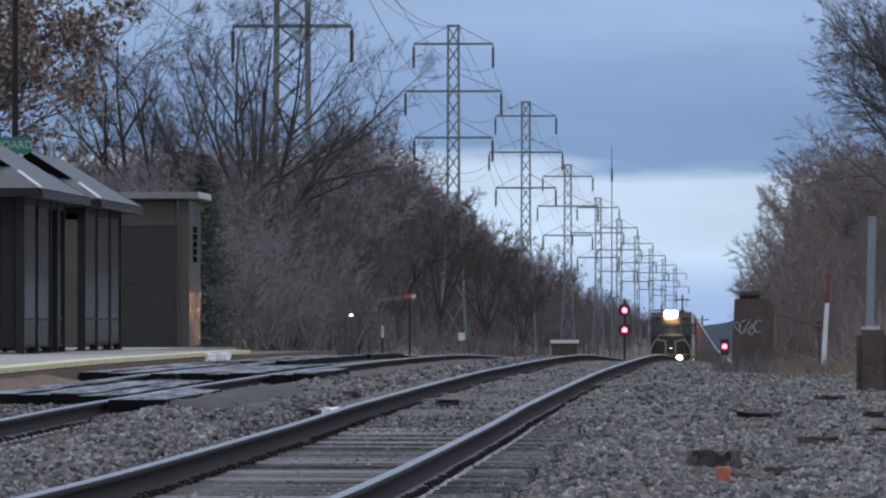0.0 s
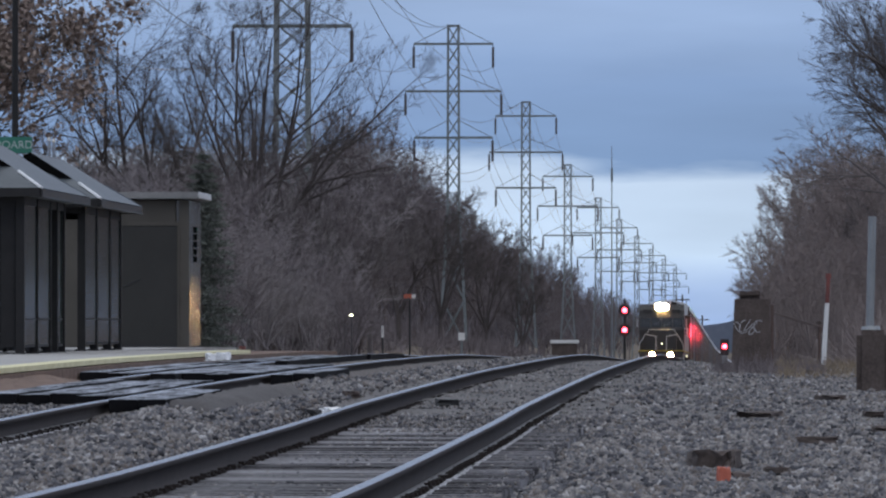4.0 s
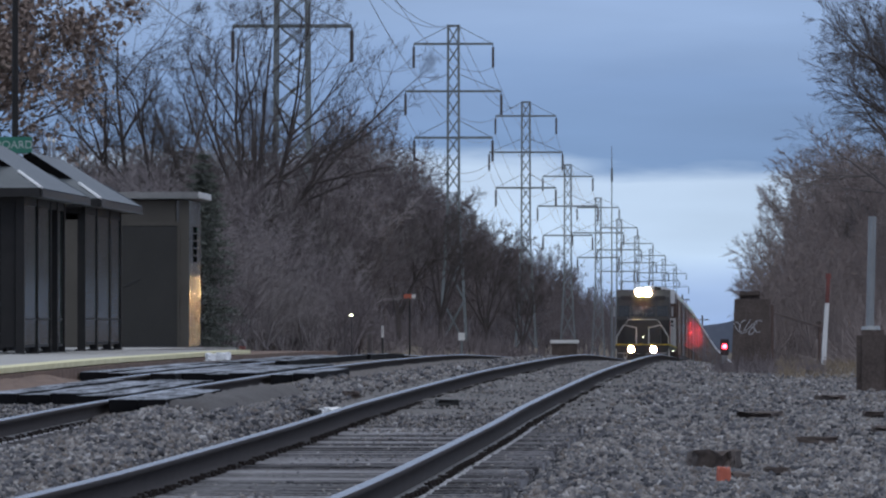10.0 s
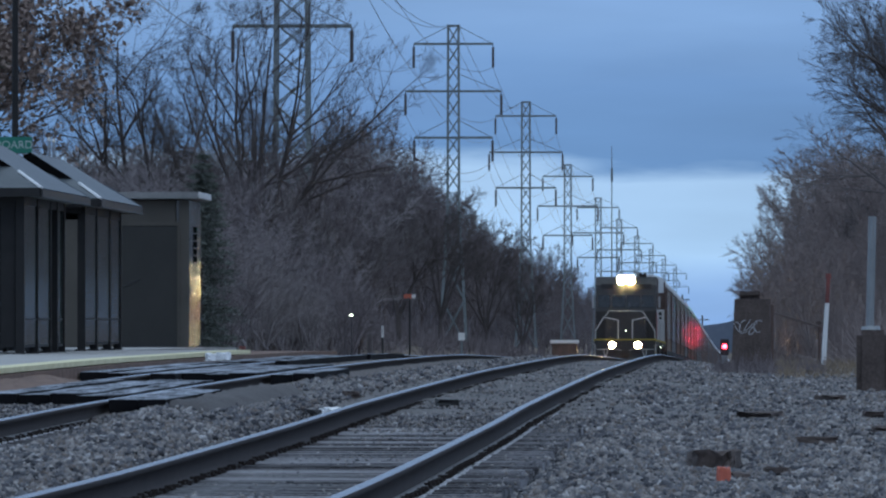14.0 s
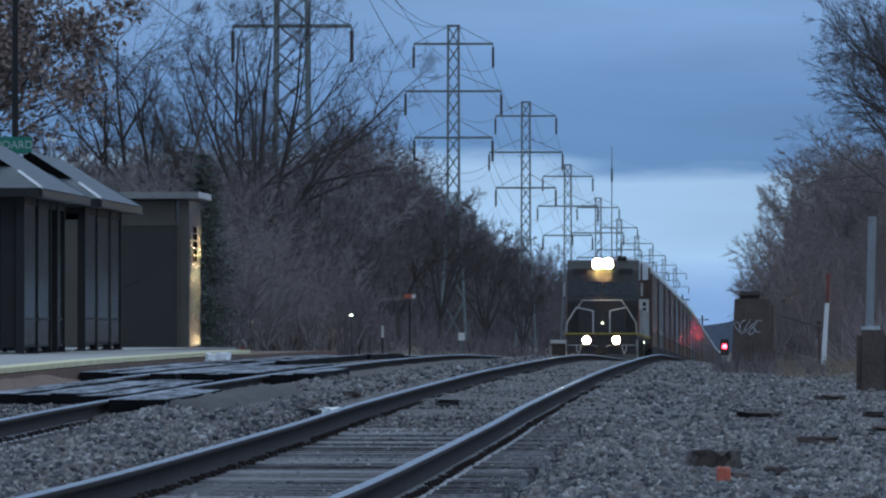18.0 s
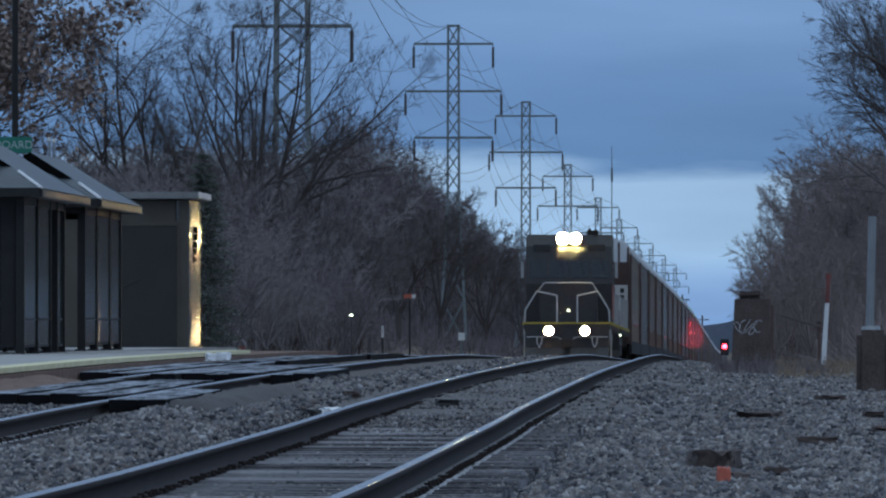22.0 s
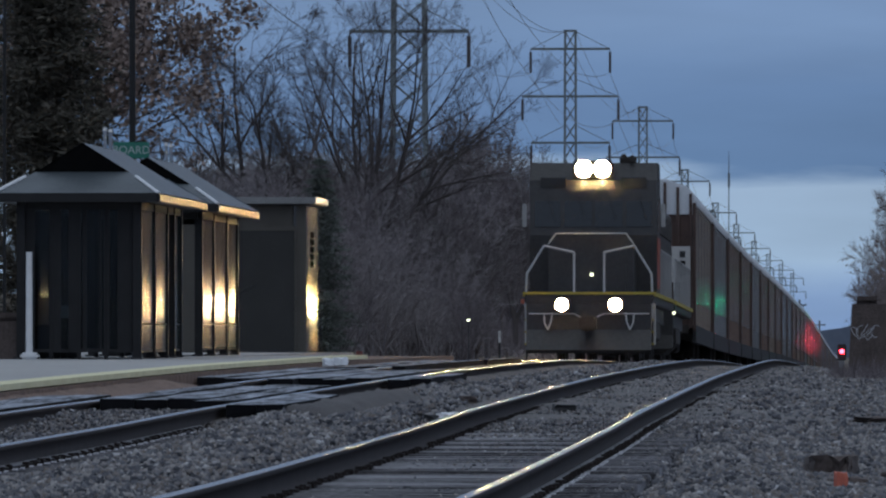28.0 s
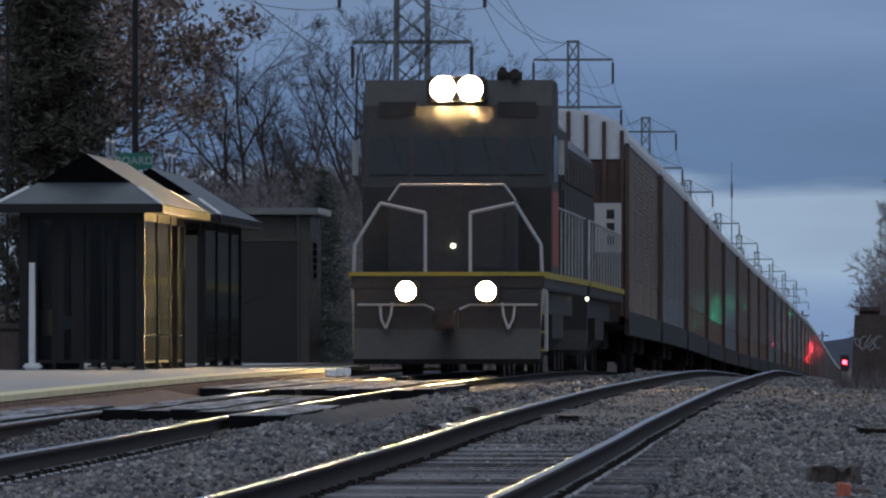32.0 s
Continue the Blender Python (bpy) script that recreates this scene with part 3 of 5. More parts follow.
def locomotive(m):
    loco = thing("locomotive", m, "black and red diesel locomotive with lit headlights on the track", "locomotive")
    part("frame", Geo().box(-1.5, 1.5, 0.9, 19.3, 1.35, 1.62, 0.03).box(-1.25, 1.25, 1.2, 19.0, 1.0, 1.36), M_LOCO, loco)
    part("walkway_edge", Geo().box(-1.53, 1.53, 0.86, 0.91, 1.57, 1.63).box(-1.54, -1.5, 0.9, 19.3, 1.53, 1.63).box(1.5, 1.54, 0.9, 19.3, 1.53, 1.63), M_STRIPE, loco,
         "yellow walkway edge")
    part("pilot", Geo().prism([(0.88, 1.36), (0.86, 0.75), (0.66, 0.28), (0.72, 0.2), (1.1, 0.6), (1.1, 1.36)], "x", -1.45, 1.45), M_LOCO, loco, "black snow plough pilot")
    part("coupler", Geo().box(-0.12, 0.12, 0.0, 0.9, 0.78, 0.98, 0.03).box(-0.2, 0.2, 0.02, 0.32, 0.72, 1.04, 0.05), M_TRUCK, loco)
    for s in (-1, 1):
        for k in range(4):
            part("step", Geo().box(s * 1.15 if s > 0 else -1.5, 1.5 if s > 0 else -1.15, 0.95, 1.45, 0.40 + 0.28 * k, 0.44 + 0.28 * k), M_STRIPE, loco, "yellow step")
        part("step_side", Geo().box(s * 1.5 - 0.02, s * 1.5 + 0.02, 1.5, 1.95, 0.4, 1.36), M_LOCOWHITE, loco, "grimy white step side plate")
    # nose and cab
    part("nose", Geo().prism([(-1.0, 1.62), (1.0, 1.62), (1.0, 2.75), (0.82, 3.0), (-0.82, 3.0), (-1.0, 2.75)], "y", 2.2, 3.9), M_LOCO, loco)
    part("nose_door", Geo().box(0.18, 0.82, 2.17, 2.21, 1.7, 2.75, 0.01), M_LOCO, loco)
    cab = part("cab", Geo().prism([(3.75, 1.62), (6.5, 1.62), (6.5, 4.45), (6.2, 4.72), (4.3, 4.72), (3.9, 4.3), (3.7, 3.0)], "x", -1.5, 1.5), M_LOCO, loco)
    for a, b in ((-1.38, -0.78), (-0.68, -0.04), (0.04, 0.68), (0.78, 1.38)):
        part("windshield", Geo().add([(a, 3.70, 3.2), (b, 3.70, 3.2), (b, 3.86, 3.98), (a, 3.86, 3.98), (a, 3.74, 3.2), (b, 3.74, 3.2), (b, 3.90, 3.98), (a, 3.90, 3.98)],
                                     [(0, 1, 2, 3), (7, 6, 5, 4), (0, 4, 5, 1), (1, 5, 6, 2), (2, 6, 7, 3), (3, 7, 4, 0)]), M_GLASS, cab, "dark glass")
    for s in (-1, 1):
        part("side_stripe", Geo().box(s * 1.503 - 0.006, s * 1.503 + 0.006, 4.0, 6.4, 1.75, 2.95), M_LOCORED, cab, "dull red side panel")
        part("side_window", Geo().box(s * 1.5 - 0.012, s * 1.5 + 0.012, 4.3, 5.9, 3.1, 3.85), M_GLASS, cab, "dark glass")
        part("mirror", Geo().box(s * 1.64 - 0.05, s * 1.64 + 0.05, 4.1, 4.14, 3.2, 3.75, 0.01), M_RAILING, cab, "pale mirror plate")
        part("number_board", Geo().box(s * 0.95 - 0.3, s * 0.95 + 0.3, 3.84, 4.0, 4.12, 4.36), M_DARK, cab)
    # hood
    part("hood", Geo().prism([(-0.95, 1.62), (0.95, 1.62), (0.95, 4.1), (0.75, 4.4), (-0.75, 4.4), (-0.95, 4.1)], "y", 6.5, 18.4), M_LOCO, loco)
    part("radiator", Geo().prism([(-0.95, 3.3), (-1.2, 3.6), (-1.2, 4.2), (-1.0, 4.42), (1.0, 4.42), (1.2, 4.2), (1.2, 3.6), (0.95, 3.3)], "y", 13.8, 18.2), M_LOCO, loco)
    part("dynamic_brake", Geo().prism([(-1.2, 3.6), (1.2, 3.6), (1.2, 4.3), (1.0, 4.6), (-1.0, 4.6), (-1.2, 4.3)], "y", 7.6, 10.2), M_LOCO, loco)
    for k in range(7):
        y = 7.0 + k * 1.45
        for s in (-1, 1):
            part("hood_door", Geo().box(s * 0.965 - 0.02, s * 0.965 + 0.02, y, y + 1.3, 1.75, 3.25, 0.008), M_LOCO, loco)
    for s in (-1, 1):
        part("side_panel", Geo().box(s * 1.0 - 0.02, s * 1.0 + 0.02, 15.6, 17.8, 2.1, 3.2), M_LOCOWHITE, loco, "grimy white lettering panel")
        for y in np.arange(6.9, 19.2, 1.55):
            part("stanchion", Geo().tube((s * 1.47, y, 1.6), (s * 1.47, y, 2.72), 0.018, n=6), M_RAILING, loco)
        part("side_handrail", Geo().path([(s * 1.47, 6.7, 1.9), (s * 1.47, 6.9, 2.72), (s * 1.47, 19.1, 2.72)], 0.02), M_RAILING, loco, "white handrail")
        part("front_handrail", Geo().path([(s * 0.35, 0.95, 1.62), (s * 0.35, 0.95, 2.55), (s * 1.05, 0.95, 2.7), (s * 1.45, 0.97, 2.05), (s * 1.48, 0.97, 1.3),
                                           (s * 1.42, 0.97, 0.75), (s * 1.1, 0.97, 0.6)], 0.028), M_RAILING, loco, "white handrail")
    part("fuel_tank", Geo().prism([(-1.35, 1.0), (-1.35, 0.6), (-1.0, 0.3), (1.0, 0.3), (1.35, 0.6), (1.35, 1.0)], "y", 7.6, 12.4), M_TRUCK, loco)
    truck(loco, 4.4, 3, 3.4)
    truck(loco, 15.6, 3, 3.4)
    # lights
    hl = part("headlight", Geo().box(-0.48, 0.48, 3.66, 4.1, 4.36, 4.76, 0.05), M_LOCO, loco)
    for s in (-0.22, 0.22):
        part("headlight_rim", Geo().tube((s, 3.48, 4.56), (s, 3.67, 4.56), 0.21, 0.21, 24, caps=False).tube((s, 3.48, 4.56), (s, 3.67, 4.56), 0.20, 0.20, 24, caps=False), M_TRUCK, hl)
        part("headlight_lens", Geo().tube((s, 3.57, 4.56), (s, 3.66, 4.56), 0.19, 0.12, 24), L_HEAD, hl, "blazing warm white lens")
    for s in (-0.62, 0.62):
        dl = part("ditch_light", Geo().box(s - 0.17, s + 0.17, 0.52, 0.95, 1.16, 1.50, 0.03), M_LOCO, loco)
        part("ditch_rim", Geo().tube((s, 0.40, 1.33), (s, 0.53, 1.33), 0.165, 0.165, 20, caps=False).tube((s, 0.40, 1.33), (s, 0.53, 1.33), 0.155, 0.155, 20, caps=False), M_TRUCK, dl)
        part("ditch_lens", Geo().tube((s, 0.46, 1.33), (s, 0.515, 1.33), 0.145, 0.10, 20), L_DITCH, dl, "bright warm lens")
    part("walkway_light", Geo().tube((0.02, 2.10, 2.05), (0.02, 2.16, 2.05), 0.04, n=10), L_WARM, loco, "small white light")
    part("walkway_light", Geo().tube((1.50, 18.9, 1.3), (1.54, 18.9, 1.3), 0.035, n=10).tube((1.52, 18.84, 1.3), (1.52, 18.88, 1.3), 0.035, n=10), L_WARM, loco, "small white light")
    for s in (-0.95, 0.95):
        part("brake_hose", Geo().path([(s * 0.9, 0.84, 1.15), (s * 0.92, 0.74, 0.95), (s, 0.72, 0.75), (s * 1.08, 0.76, 0.9), (s * 1.1, 0.84, 1.1)], 0.022, 6), M_RAILING, loco, "pale hanging hose loop")
    for s in (-1, 1):
        part("uncoupling_lever", Geo().path([(s * 1.4, 0.80, 1.12), (s * 0.35, 0.78, 1.12), (s * 0.2, 0.6, 1.05)], 0.018, 6), M_RAILING, loco)
    part("nose_edge", Geo().path([(-1.0, 2.19, 2.76), (-0.82, 2.19, 3.01), (0.82, 2.19, 3.01), (1.0, 2.19, 2.76)], 0.02, 6), M_RAILING, loco, "pale nose edge")
    part("horn", Geo().tube((0.9, 4.6, 4.82), (0.9, 4.2, 4.82), 0.03, 0.08, 10).tube((0.7, 4.6, 4.86), (0.7, 4.25, 4.86), 0.03, 0.07, 10).box(0.6, 1.0, 4.5, 4.6, 4.70, 4.86), M_TRUCK, loco)
    for a in (-1.08, -0.36, 0.36, 1.08):
        part("wiper", Geo().tube((a, 3.76, 3.95), (a + 0.18, 3.70, 3.35), 0.012, n=4), M_DARK, cab)
    return loco


def booster(m):
    """A cabless trailing unit: one long hood on a walkway."""
    unit = thing("booster_locomotive", m, "black cabless diesel unit with a long hood behind the locomotive", "locomotive")
    part("frame", Geo().box(-1.5, 1.5, 0.9, 19.3, 1.35, 1.62, 0.03).box(-1.25, 1.25, 1.2, 19.0, 1.0, 1.36), M_LOCO, unit)
    part("pilot", Geo().prism([(0.88, 1.36), (0.86, 0.75), (0.76, 0.4), (1.1, 0.6), (1.1, 1.36)], "x", -1.45, 1.45), M_LOCO, unit)
    part("coupler", Geo().box(-0.12, 0.12, 0.0, 0.9, 0.78, 0.98, 0.03).box(-0.2, 0.2, 0.02, 0.32, 0.72, 1.04, 0.05), M_TRUCK, unit)
    part("hood", Geo().prism([(-0.95, 1.62), (0.95, 1.62), (0.95, 4.12), (0.75, 4.4), (-0.75, 4.4), (-0.95, 4.12)], "y", 1.9, 18.5), M_LOCO, unit)
    for k in range(10):
        for s in (-1, 1):
            part("hood_door", Geo().box(s * 0.965 - 0.02, s * 0.965 + 0.02, 2.2 + k * 1.58, 3.65 + k * 1.58, 1.75, 3.3, 0.008), M_LOCO, unit)
            part("grille", Geo().box(s * 0.965 - 0.02, s * 0.965 + 0.02, 2.3 + k * 1.58, 3.5 + k * 1.58, 3.45, 4.0, 0.008), M_TRUCK, unit)
    for y in (13.2, 15.0, 16.8):
        part("roof_fan", Geo().tube((0, y, 4.38), (0, y, 4.5), 0.6, 0.55, 18), M_TRUCK, unit)
    for s in (-1, 1):
        part("walkway_edge", Geo().box(s * 1.52 - 0.02, s * 1.52 + 0.02, 0.9, 19.3, 1.53, 1.63), M_STRIPE, unit, "yellow walkway edge")
        for y in np.arange(1.4, 19.2, 1.55):
            part("stanchion", Geo().tube((s * 1.47, y, 1.6), (s * 1.47, y, 2.72), 0.018, n=6), M_RAILING, unit)
        part("side_handrail", Geo().path([(s * 1.47, 1.2, 1.9), (s * 1.47, 1.4, 2.72), (s * 1.47, 19.1, 2.72)], 0.02), M_RAILING, unit, "white handrail")
    part("fuel_tank", Geo().prism([(-1.35, 1.0), (-1.35, 0.6), (-1.0, 0.3), (1.0, 0.3), (1.35, 0.6), (1.35, 1.0)], "y", 7.6, 12.4), M_TRUCK, unit)
    truck(unit, 4.4, 3, 3.4)
    truck(unit, 15.6, 3, 3.4)
    return unit


CAR = 25.4


def autorack(m, side_mat, label):
    car = thing("autorack_car", m, label, "railway wagon", group="train of autorack wagons")
    part("underframe", Geo().box(-1.4, 1.4, 0.6, CAR - 0.6, 0.95, 1.2, 0.03).box(-0.25, 0.25, 0.0, CAR, 0.8, 1.05), M_TRUCK, car)
    n = 6
    step = (CAR - 1.6) / n
    for s in (-1, 1):
        wave = []
        for k in range(26):
            z = 1.9 + k * 0.103
            wave += [(s * 1.525, z), (s * 1.525, z + 0.042), (s * 1.543, z + 0.052), (s * 1.543, z + 0.094)]
        g = Geo().prism([(s * 1.47, 1.9)] + wave + [(s * 1.525, 4.60), (s * 1.47, 4.60)], "y", 0.8, CAR - 0.8)
        part("side_screen", g, side_mat, car)
        for k in range(n + 1):
            y = 0.8 + k * step
            end = k in (0, n)
            part("post", Geo().box(s * 1.54 - 0.02, s * 1.54 + (0.055 if end else 0.005), y - (0.20 if end else 0.05), y + (0.20 if end else 0.05), 1.05, 4.62)
                 if s > 0 else Geo().box(s * 1.54 - (0.05 if end else 0.004), s * 1.54 + 0.02, y - 0.1, y + 0.1, 1.05, 4.62), M_CAREND if end else side_mat, car)
        # the lowest tier: flat sheet with upright stiffeners
        part("lower_panel", Geo().box(s * 1.50 - 0.02, s * 1.50 + 0.02, 0.8, CAR - 0.8, 1.1, 1.9), side_mat, car)
        for y in np.arange(1.6, CAR - 1.4, 1.32):
            part("stiffener", Geo().box(s * 1.53 - 0.014, s * 1.53 + 0.014, y - 0.05, y + 0.05, 1.15, 1.88), side_mat, car)
        part("sill", Geo().box(s * 1.55 - 0.05, s * 1.55 + 0.05, 0.75, CAR - 0.75, 0.72, 1.2), M_DARK, car)
    part("roof", Geo().prism([(-1.57, 4.60), (-1.57, 4.72), (-1.52, 4.90), (-1.32, 5.10), (-0.8, 5.28), (0, 5.35), (0.8, 5.28), (1.32, 5.10), (1.52, 4.90), (1.57, 4.72), (1.57, 4.60)], "y", 0.7, CAR - 0.7), M_CARROOF, car,
         "pale weathered roof")
    for y0, y1 in ((0.72, 0.80), (CAR - 0.80, CAR - 0.72)):
        out = -1 if y0 < 5 else 1
        e = part("end_door", Geo().box(-1.5, 1.5, y0, y1, 1.1, 4.62), M_CAREND, car, "dark brown folding end door")
        part("end_cap", Geo().prism([(-1.5, 4.3), (1.5, 4.3), (1.5, 4.72), (1.3, 5.06), (0.8, 5.24), (0, 5.31), (-0.8, 5.24), (-1.3, 5.06), (-1.5, 4.72)], "y", y0 + 0.05 * out, y1 + 0.05 * out),
             M_CARROOF, car, "pale sheet closing the roof end")
        for x in np.linspace(-1.45, 1.45, 9):
            part("end_post", Geo().box(x - 0.04, x + 0.04, y0 - 0.11, y1 + 0.11, 1.1, 5.3 - 0.2 * x * x), M_CAREND, e)
        sheet = part("placard", Geo().box(0.86, 1.44, y0 + 0.14 * out, y1 + 0.14 * out, 2.4, 3.4), M_LOCOWHITE, e, "grimy white placard")
        for k in range(3):
            z = 2.55 + 0.27 * k
            part("placard_bar", Geo().box(1.14, 1.30, y0 + 0.15 * out, y1 + 0.15 * out, z, z + 0.18), M_DARK, sheet)
    truck(car, 3.0, 2, 1.7)
    truck(car, CAR - 3.0, 2, 1.7)
    return car


GAP = 1.0
TRAIN = [(locomotive(pose(FAR, 700, 0)), 0.0), (booster(pose(FAR, 723, 0)), 19.9)]
CARS = (("rusty brown autorack wagon with a pale roof", M_CARA), ("galvanised grey autorack wagon with a pale roof", M_CARB),
        ("dull tan autorack wagon with a pale roof", M_CARC))
protos = [autorack(pose(FAR, 760 + 30 * i, 0), mt, lb) for i, (lb, mt) in enumerate(CARS)]
order = [2, 1, 0, 0, 1, 0, 2, 0, 1, 1, 0, 2, 0, 1, 2, 0, 1, 0, 0, 2, 1, 0, 1, 2, 0, 1, 0, 2, 1, 0, 0, 1, 2, 0]
used = set()
for i, k in enumerate(order):
    ob = protos[k] if k not in used else copy_thing(protos[k], pose(FAR, 760 + 30 * i, 0))
    used.add(k)
    TRAIN.append((ob, 39.7 + i * CAR))

# ---- shelters ----


def shelter(m, label, bays, open_ends=False):
    """A long glazed shelter; local x from the track side back, y along the platform, length 8.4 m under the roof. bays: the glazed stretches of its long sides."""
    sh = thing("passenger_shelter", m, label, "shelter", group="platform shelters")
    W, L0, L1, H = 1.7, 0.5, bays[-1][1] + 0.07, 2.18
    for x in (0.0, -W):
        for y in sorted({round(v, 2) for a, b in bays for v in (a - 0.06, b + 0.06)}):
            part("post", Geo().box(x - 0.05, x + 0.075, y - 0.05, y + 0.05, 0, H + 0.12, 0.006), M_BRONZE, sh)
            part("foot", Geo().box(x - 0.09, x + 0.09, y - 0.09, y + 0.09, 0, 0.03), M_DARK, sh)
    for y in (L0, L1):
        for x in (-1.25,) if open_ends else (-0.45, -0.85, -1.25):
            part("post", Geo().box(x - 0.03, x + 0.03, y - 0.03, y + 0.03, 0, H + 0.12, 0.005), M_BRONZE, sh)
    for x in (0.0, -W):
        for a, b in bays:
            p = part("wall_panel", Geo().prism([(x - 0.015, a), (x + 0.012, a), (x + 0.012 + (0.02 * (b - a) if x == 0 else 0), b), (x - 0.015, b)], "z", 0.14, H), M_PANEL if x == 0 else M_CLEAR, sh,
                     "smoked grey panel set at a slight angle" if x == 0 else "smoked clear glass panel")
            part("cross_rail", Geo().prism([(x - 0.02, a), (x + 0.018, a), (x + 0.018 + (0.02 * (b - a) if x == 0 else 0), b), (x - 0.02, b)], "z", 0.50, 0.525), M_BRONZE, p)
            part("bottom_rail", Geo().box(x - 0.03, x + 0.042, a, b, 0.10, 0.14), M_BRONZE, p)
    if not open_ends:
        for a, b in ((-1.64, -1.49), (-1.22, -1.11), (-1.0, -0.88), (-0.79, -0.735), (-0.55, -0.52), (-0.42, -0.395), (-0.285, -0.06)):
            part("end_board", Geo().box(a, b, L0 - 0.022, L0 + 0.022, 0.10, H + 0.05, 0.005), M_BRONZE, sh, "dark upright board")
        part("end_rail", Geo().box(-W + 0.05, -0.05, L0 - 0.026, L0 + 0.026, 0.10, 0.15), M_BRONZE, sh)
        part("end_panel", Geo().box(-0.87, -0.43, L0 - 0.008, L0 + 0.008, 0.14, H), M_CLEAR, sh, "smoked clear glass panel")
    for a, b in ((-W + 0.05, -1.28), (-1.22, -0.88), (-0.42, -0.05))[:1 if open_ends else 3]:
        for y in (L0, L1):
            part("end_panel", Geo().box(a, b, y - 0.012, y + 0.012, 0.14, H), M_CLEAR, sh, "smoked clear glass panel")
    part("bench", Geo().box(-1.55, -1.15, 1.2, 4.6, 0.42, 0.47, 0.01).box(-1.6, -1.55, 1.2, 4.6, 0.5, 0.9).box(-1.5, -1.2, 1.3, 1.36, 0, 0.42)
         .box(-1.5, -1.2, 4.4, 4.46, 0, 0.42), M_DARK, sh, "dark bench inside")
    part("eave_beam", Geo().box(-0.06, 0.06, L0, L1, H, H + 0.13).box(-W - 0.06, -W + 0.06, L0, L1, H, H + 0.13)
         .box(-W, 0, L0 - 0.05, L0 + 0.05, H, H + 0.13).box(-W, 0, L1 - 0.05, L1 + 0.05, H, H + 0.13), M_BRONZE, sh)
    # dutch gable roof
    x0, x1, xm, z0, zr = 0.36, -W - 0.36, -W / 2, H + 0.12, 3.17
    zs, gy0, gy1 = 2.74, 1.0, 7.4
    k = (zr - zs) / (zr - z0 - 0.11)
    xa, xb = xm + (x0 - xm) * k, xm + (x1 - xm) * k
    zt = z0 + 0.11
    v = [(x0, 0, zt), (x1, 0, zt), (x1, 8.4, zt), (x0, 8.4, zt), (xa, gy0, zs), (xb, gy0, zs), (xb, gy1, zs), (xa, gy1, zs), (xm, gy0, zr), (xm, gy1, zr),
         (x0, 0, z0), (x1, 0, z0), (x1, 8.4, z0), (x0, 8.4, z0)]
    part("roof", Geo().add(v, [(0, 1, 5, 4), (2, 3, 7, 6), (3, 0, 4, 8, 9, 7), (1, 2, 6, 9, 8, 5), (10, 11, 12, 13)]), M_ROOF, sh, "grey sheet metal roof")
    for gy in (gy0 + 0.02, gy1 - 0.06):
        part("gable", Geo().prism([(xa, zs), (xb, zs), (xm, zr)], "y", gy, gy + 0.04), M_SLOT, sh, "black gable end")
    for a, b in ((x0 - 0.02, x0 + 0.02), (x1 - 0.02, x1 + 0.02)):
        part("fascia", Geo().box(a, b, -0.02, 8.42, z0 - 0.005, z0 + 0.095), M_FASCIA, sh)
    part("drip_edge", Geo().tube((x0 + 0.025, -0.02, z0 - 0.02), (x0 + 0.025, 8.42, z0 - 0.02), 0.007, n=8), M_ROOF, sh, "grey metal drip edge")
    for a, b in ((-0.02, 0.02), (8.38, 8.42)):
        part("fascia", Geo().box(x1, x0, a, b, z0 - 0.015, z0 + 0.115), M_BRONZE, sh)
    for dy in (0.0, 0.9):
        part("roof_vent", Geo().tube((xm, 4.5 + dy, zr - 0.05), (xm, 4.5 + dy, zr + 0.26), 0.03, 0.03, 12).tube((xm, 4.5 + dy, zr + 0.26), (xm, 4.5 + dy, zr + 0.31), 0.045, 0.02, 12),
             M_VENT, sh, "polished dark roof vent pipe")
    for ex, ax in ((x0, xa), (x1, xb)):
        part("hip_trim", Geo().tube((ex, 0, zt), (ex + (ax - ex) * 0.76, gy0 * 0.76, zt + (zs - zt) * 0.76 + 0.005), 0.028, n=6), M_TRIM, sh, "pale hip trim")
        part("hip_trim", Geo().tube((ex, 8.4, zt - 0.02), (ax, gy1, zs - 0.01), 0.028, n=6), M_ROOF, sh, "grey hip trim")
    return sh


def plat(y):
    return float(rail_z(y)) + 0.145


shelter(pose(-10.805, 118.2, plat(118.2)), "dark framed passenger shelter with grey hipped metal roof", ((0.5, 2.6), (2.74, 4.85), (6.15, 7.3)))
shelter(pose(-10.805, 128.8, plat(128.8)), "dark framed passenger shelter behind the other one", ((0.62, 2.85), (3.05, 5.45), (5.75, 7.75)), True)

# ---- equipment hut ----
hut = thing("equipment_hut", pose(-10.8, 154, plat(154)), "olive grey equipment hut with a flat roof", "hut")
part("body", Geo().box(-2.9, -0.26, 0, 3.1, 0, 2.78, 0.02), M_HUT, hut)
ribs = [(-0.25, 0.0)]
for k in range(15):
    u = 0.02 + 0.205 * k
    ribs += [(-0.012, u), (0.0, u + 0.03), (0.0, u + 0.12), (-0.012, u + 0.15)]
part("side_sheet", Geo().prism(ribs + [(-0.012, 3.1), (-0.25, 3.1)], "z", 0.02, 2.78), M_HUTSIDE, hut, "glossy ribbed side sheet")
part("front_corner", Geo().box(-0.20, -0.014, -0.02, 0.05, 0, 2.78), M_HUT, hut)
part("door", Geo().box(-1.42, -0.235, -0.035, 0.02, 0.03, 2.3, 0.01), M_HUTDOOR, hut, "dark grey flush door")
part("door_frame", Geo().box(-1.5, -1.42, -0.05, 0.02, 0, 2.38).box(-0.235, -0.20, -0.05, 0.02, 0, 2.38).box(-1.42, -0.235, -0.05, 0.02, 2.3, 2.38), M_HUT, hut)
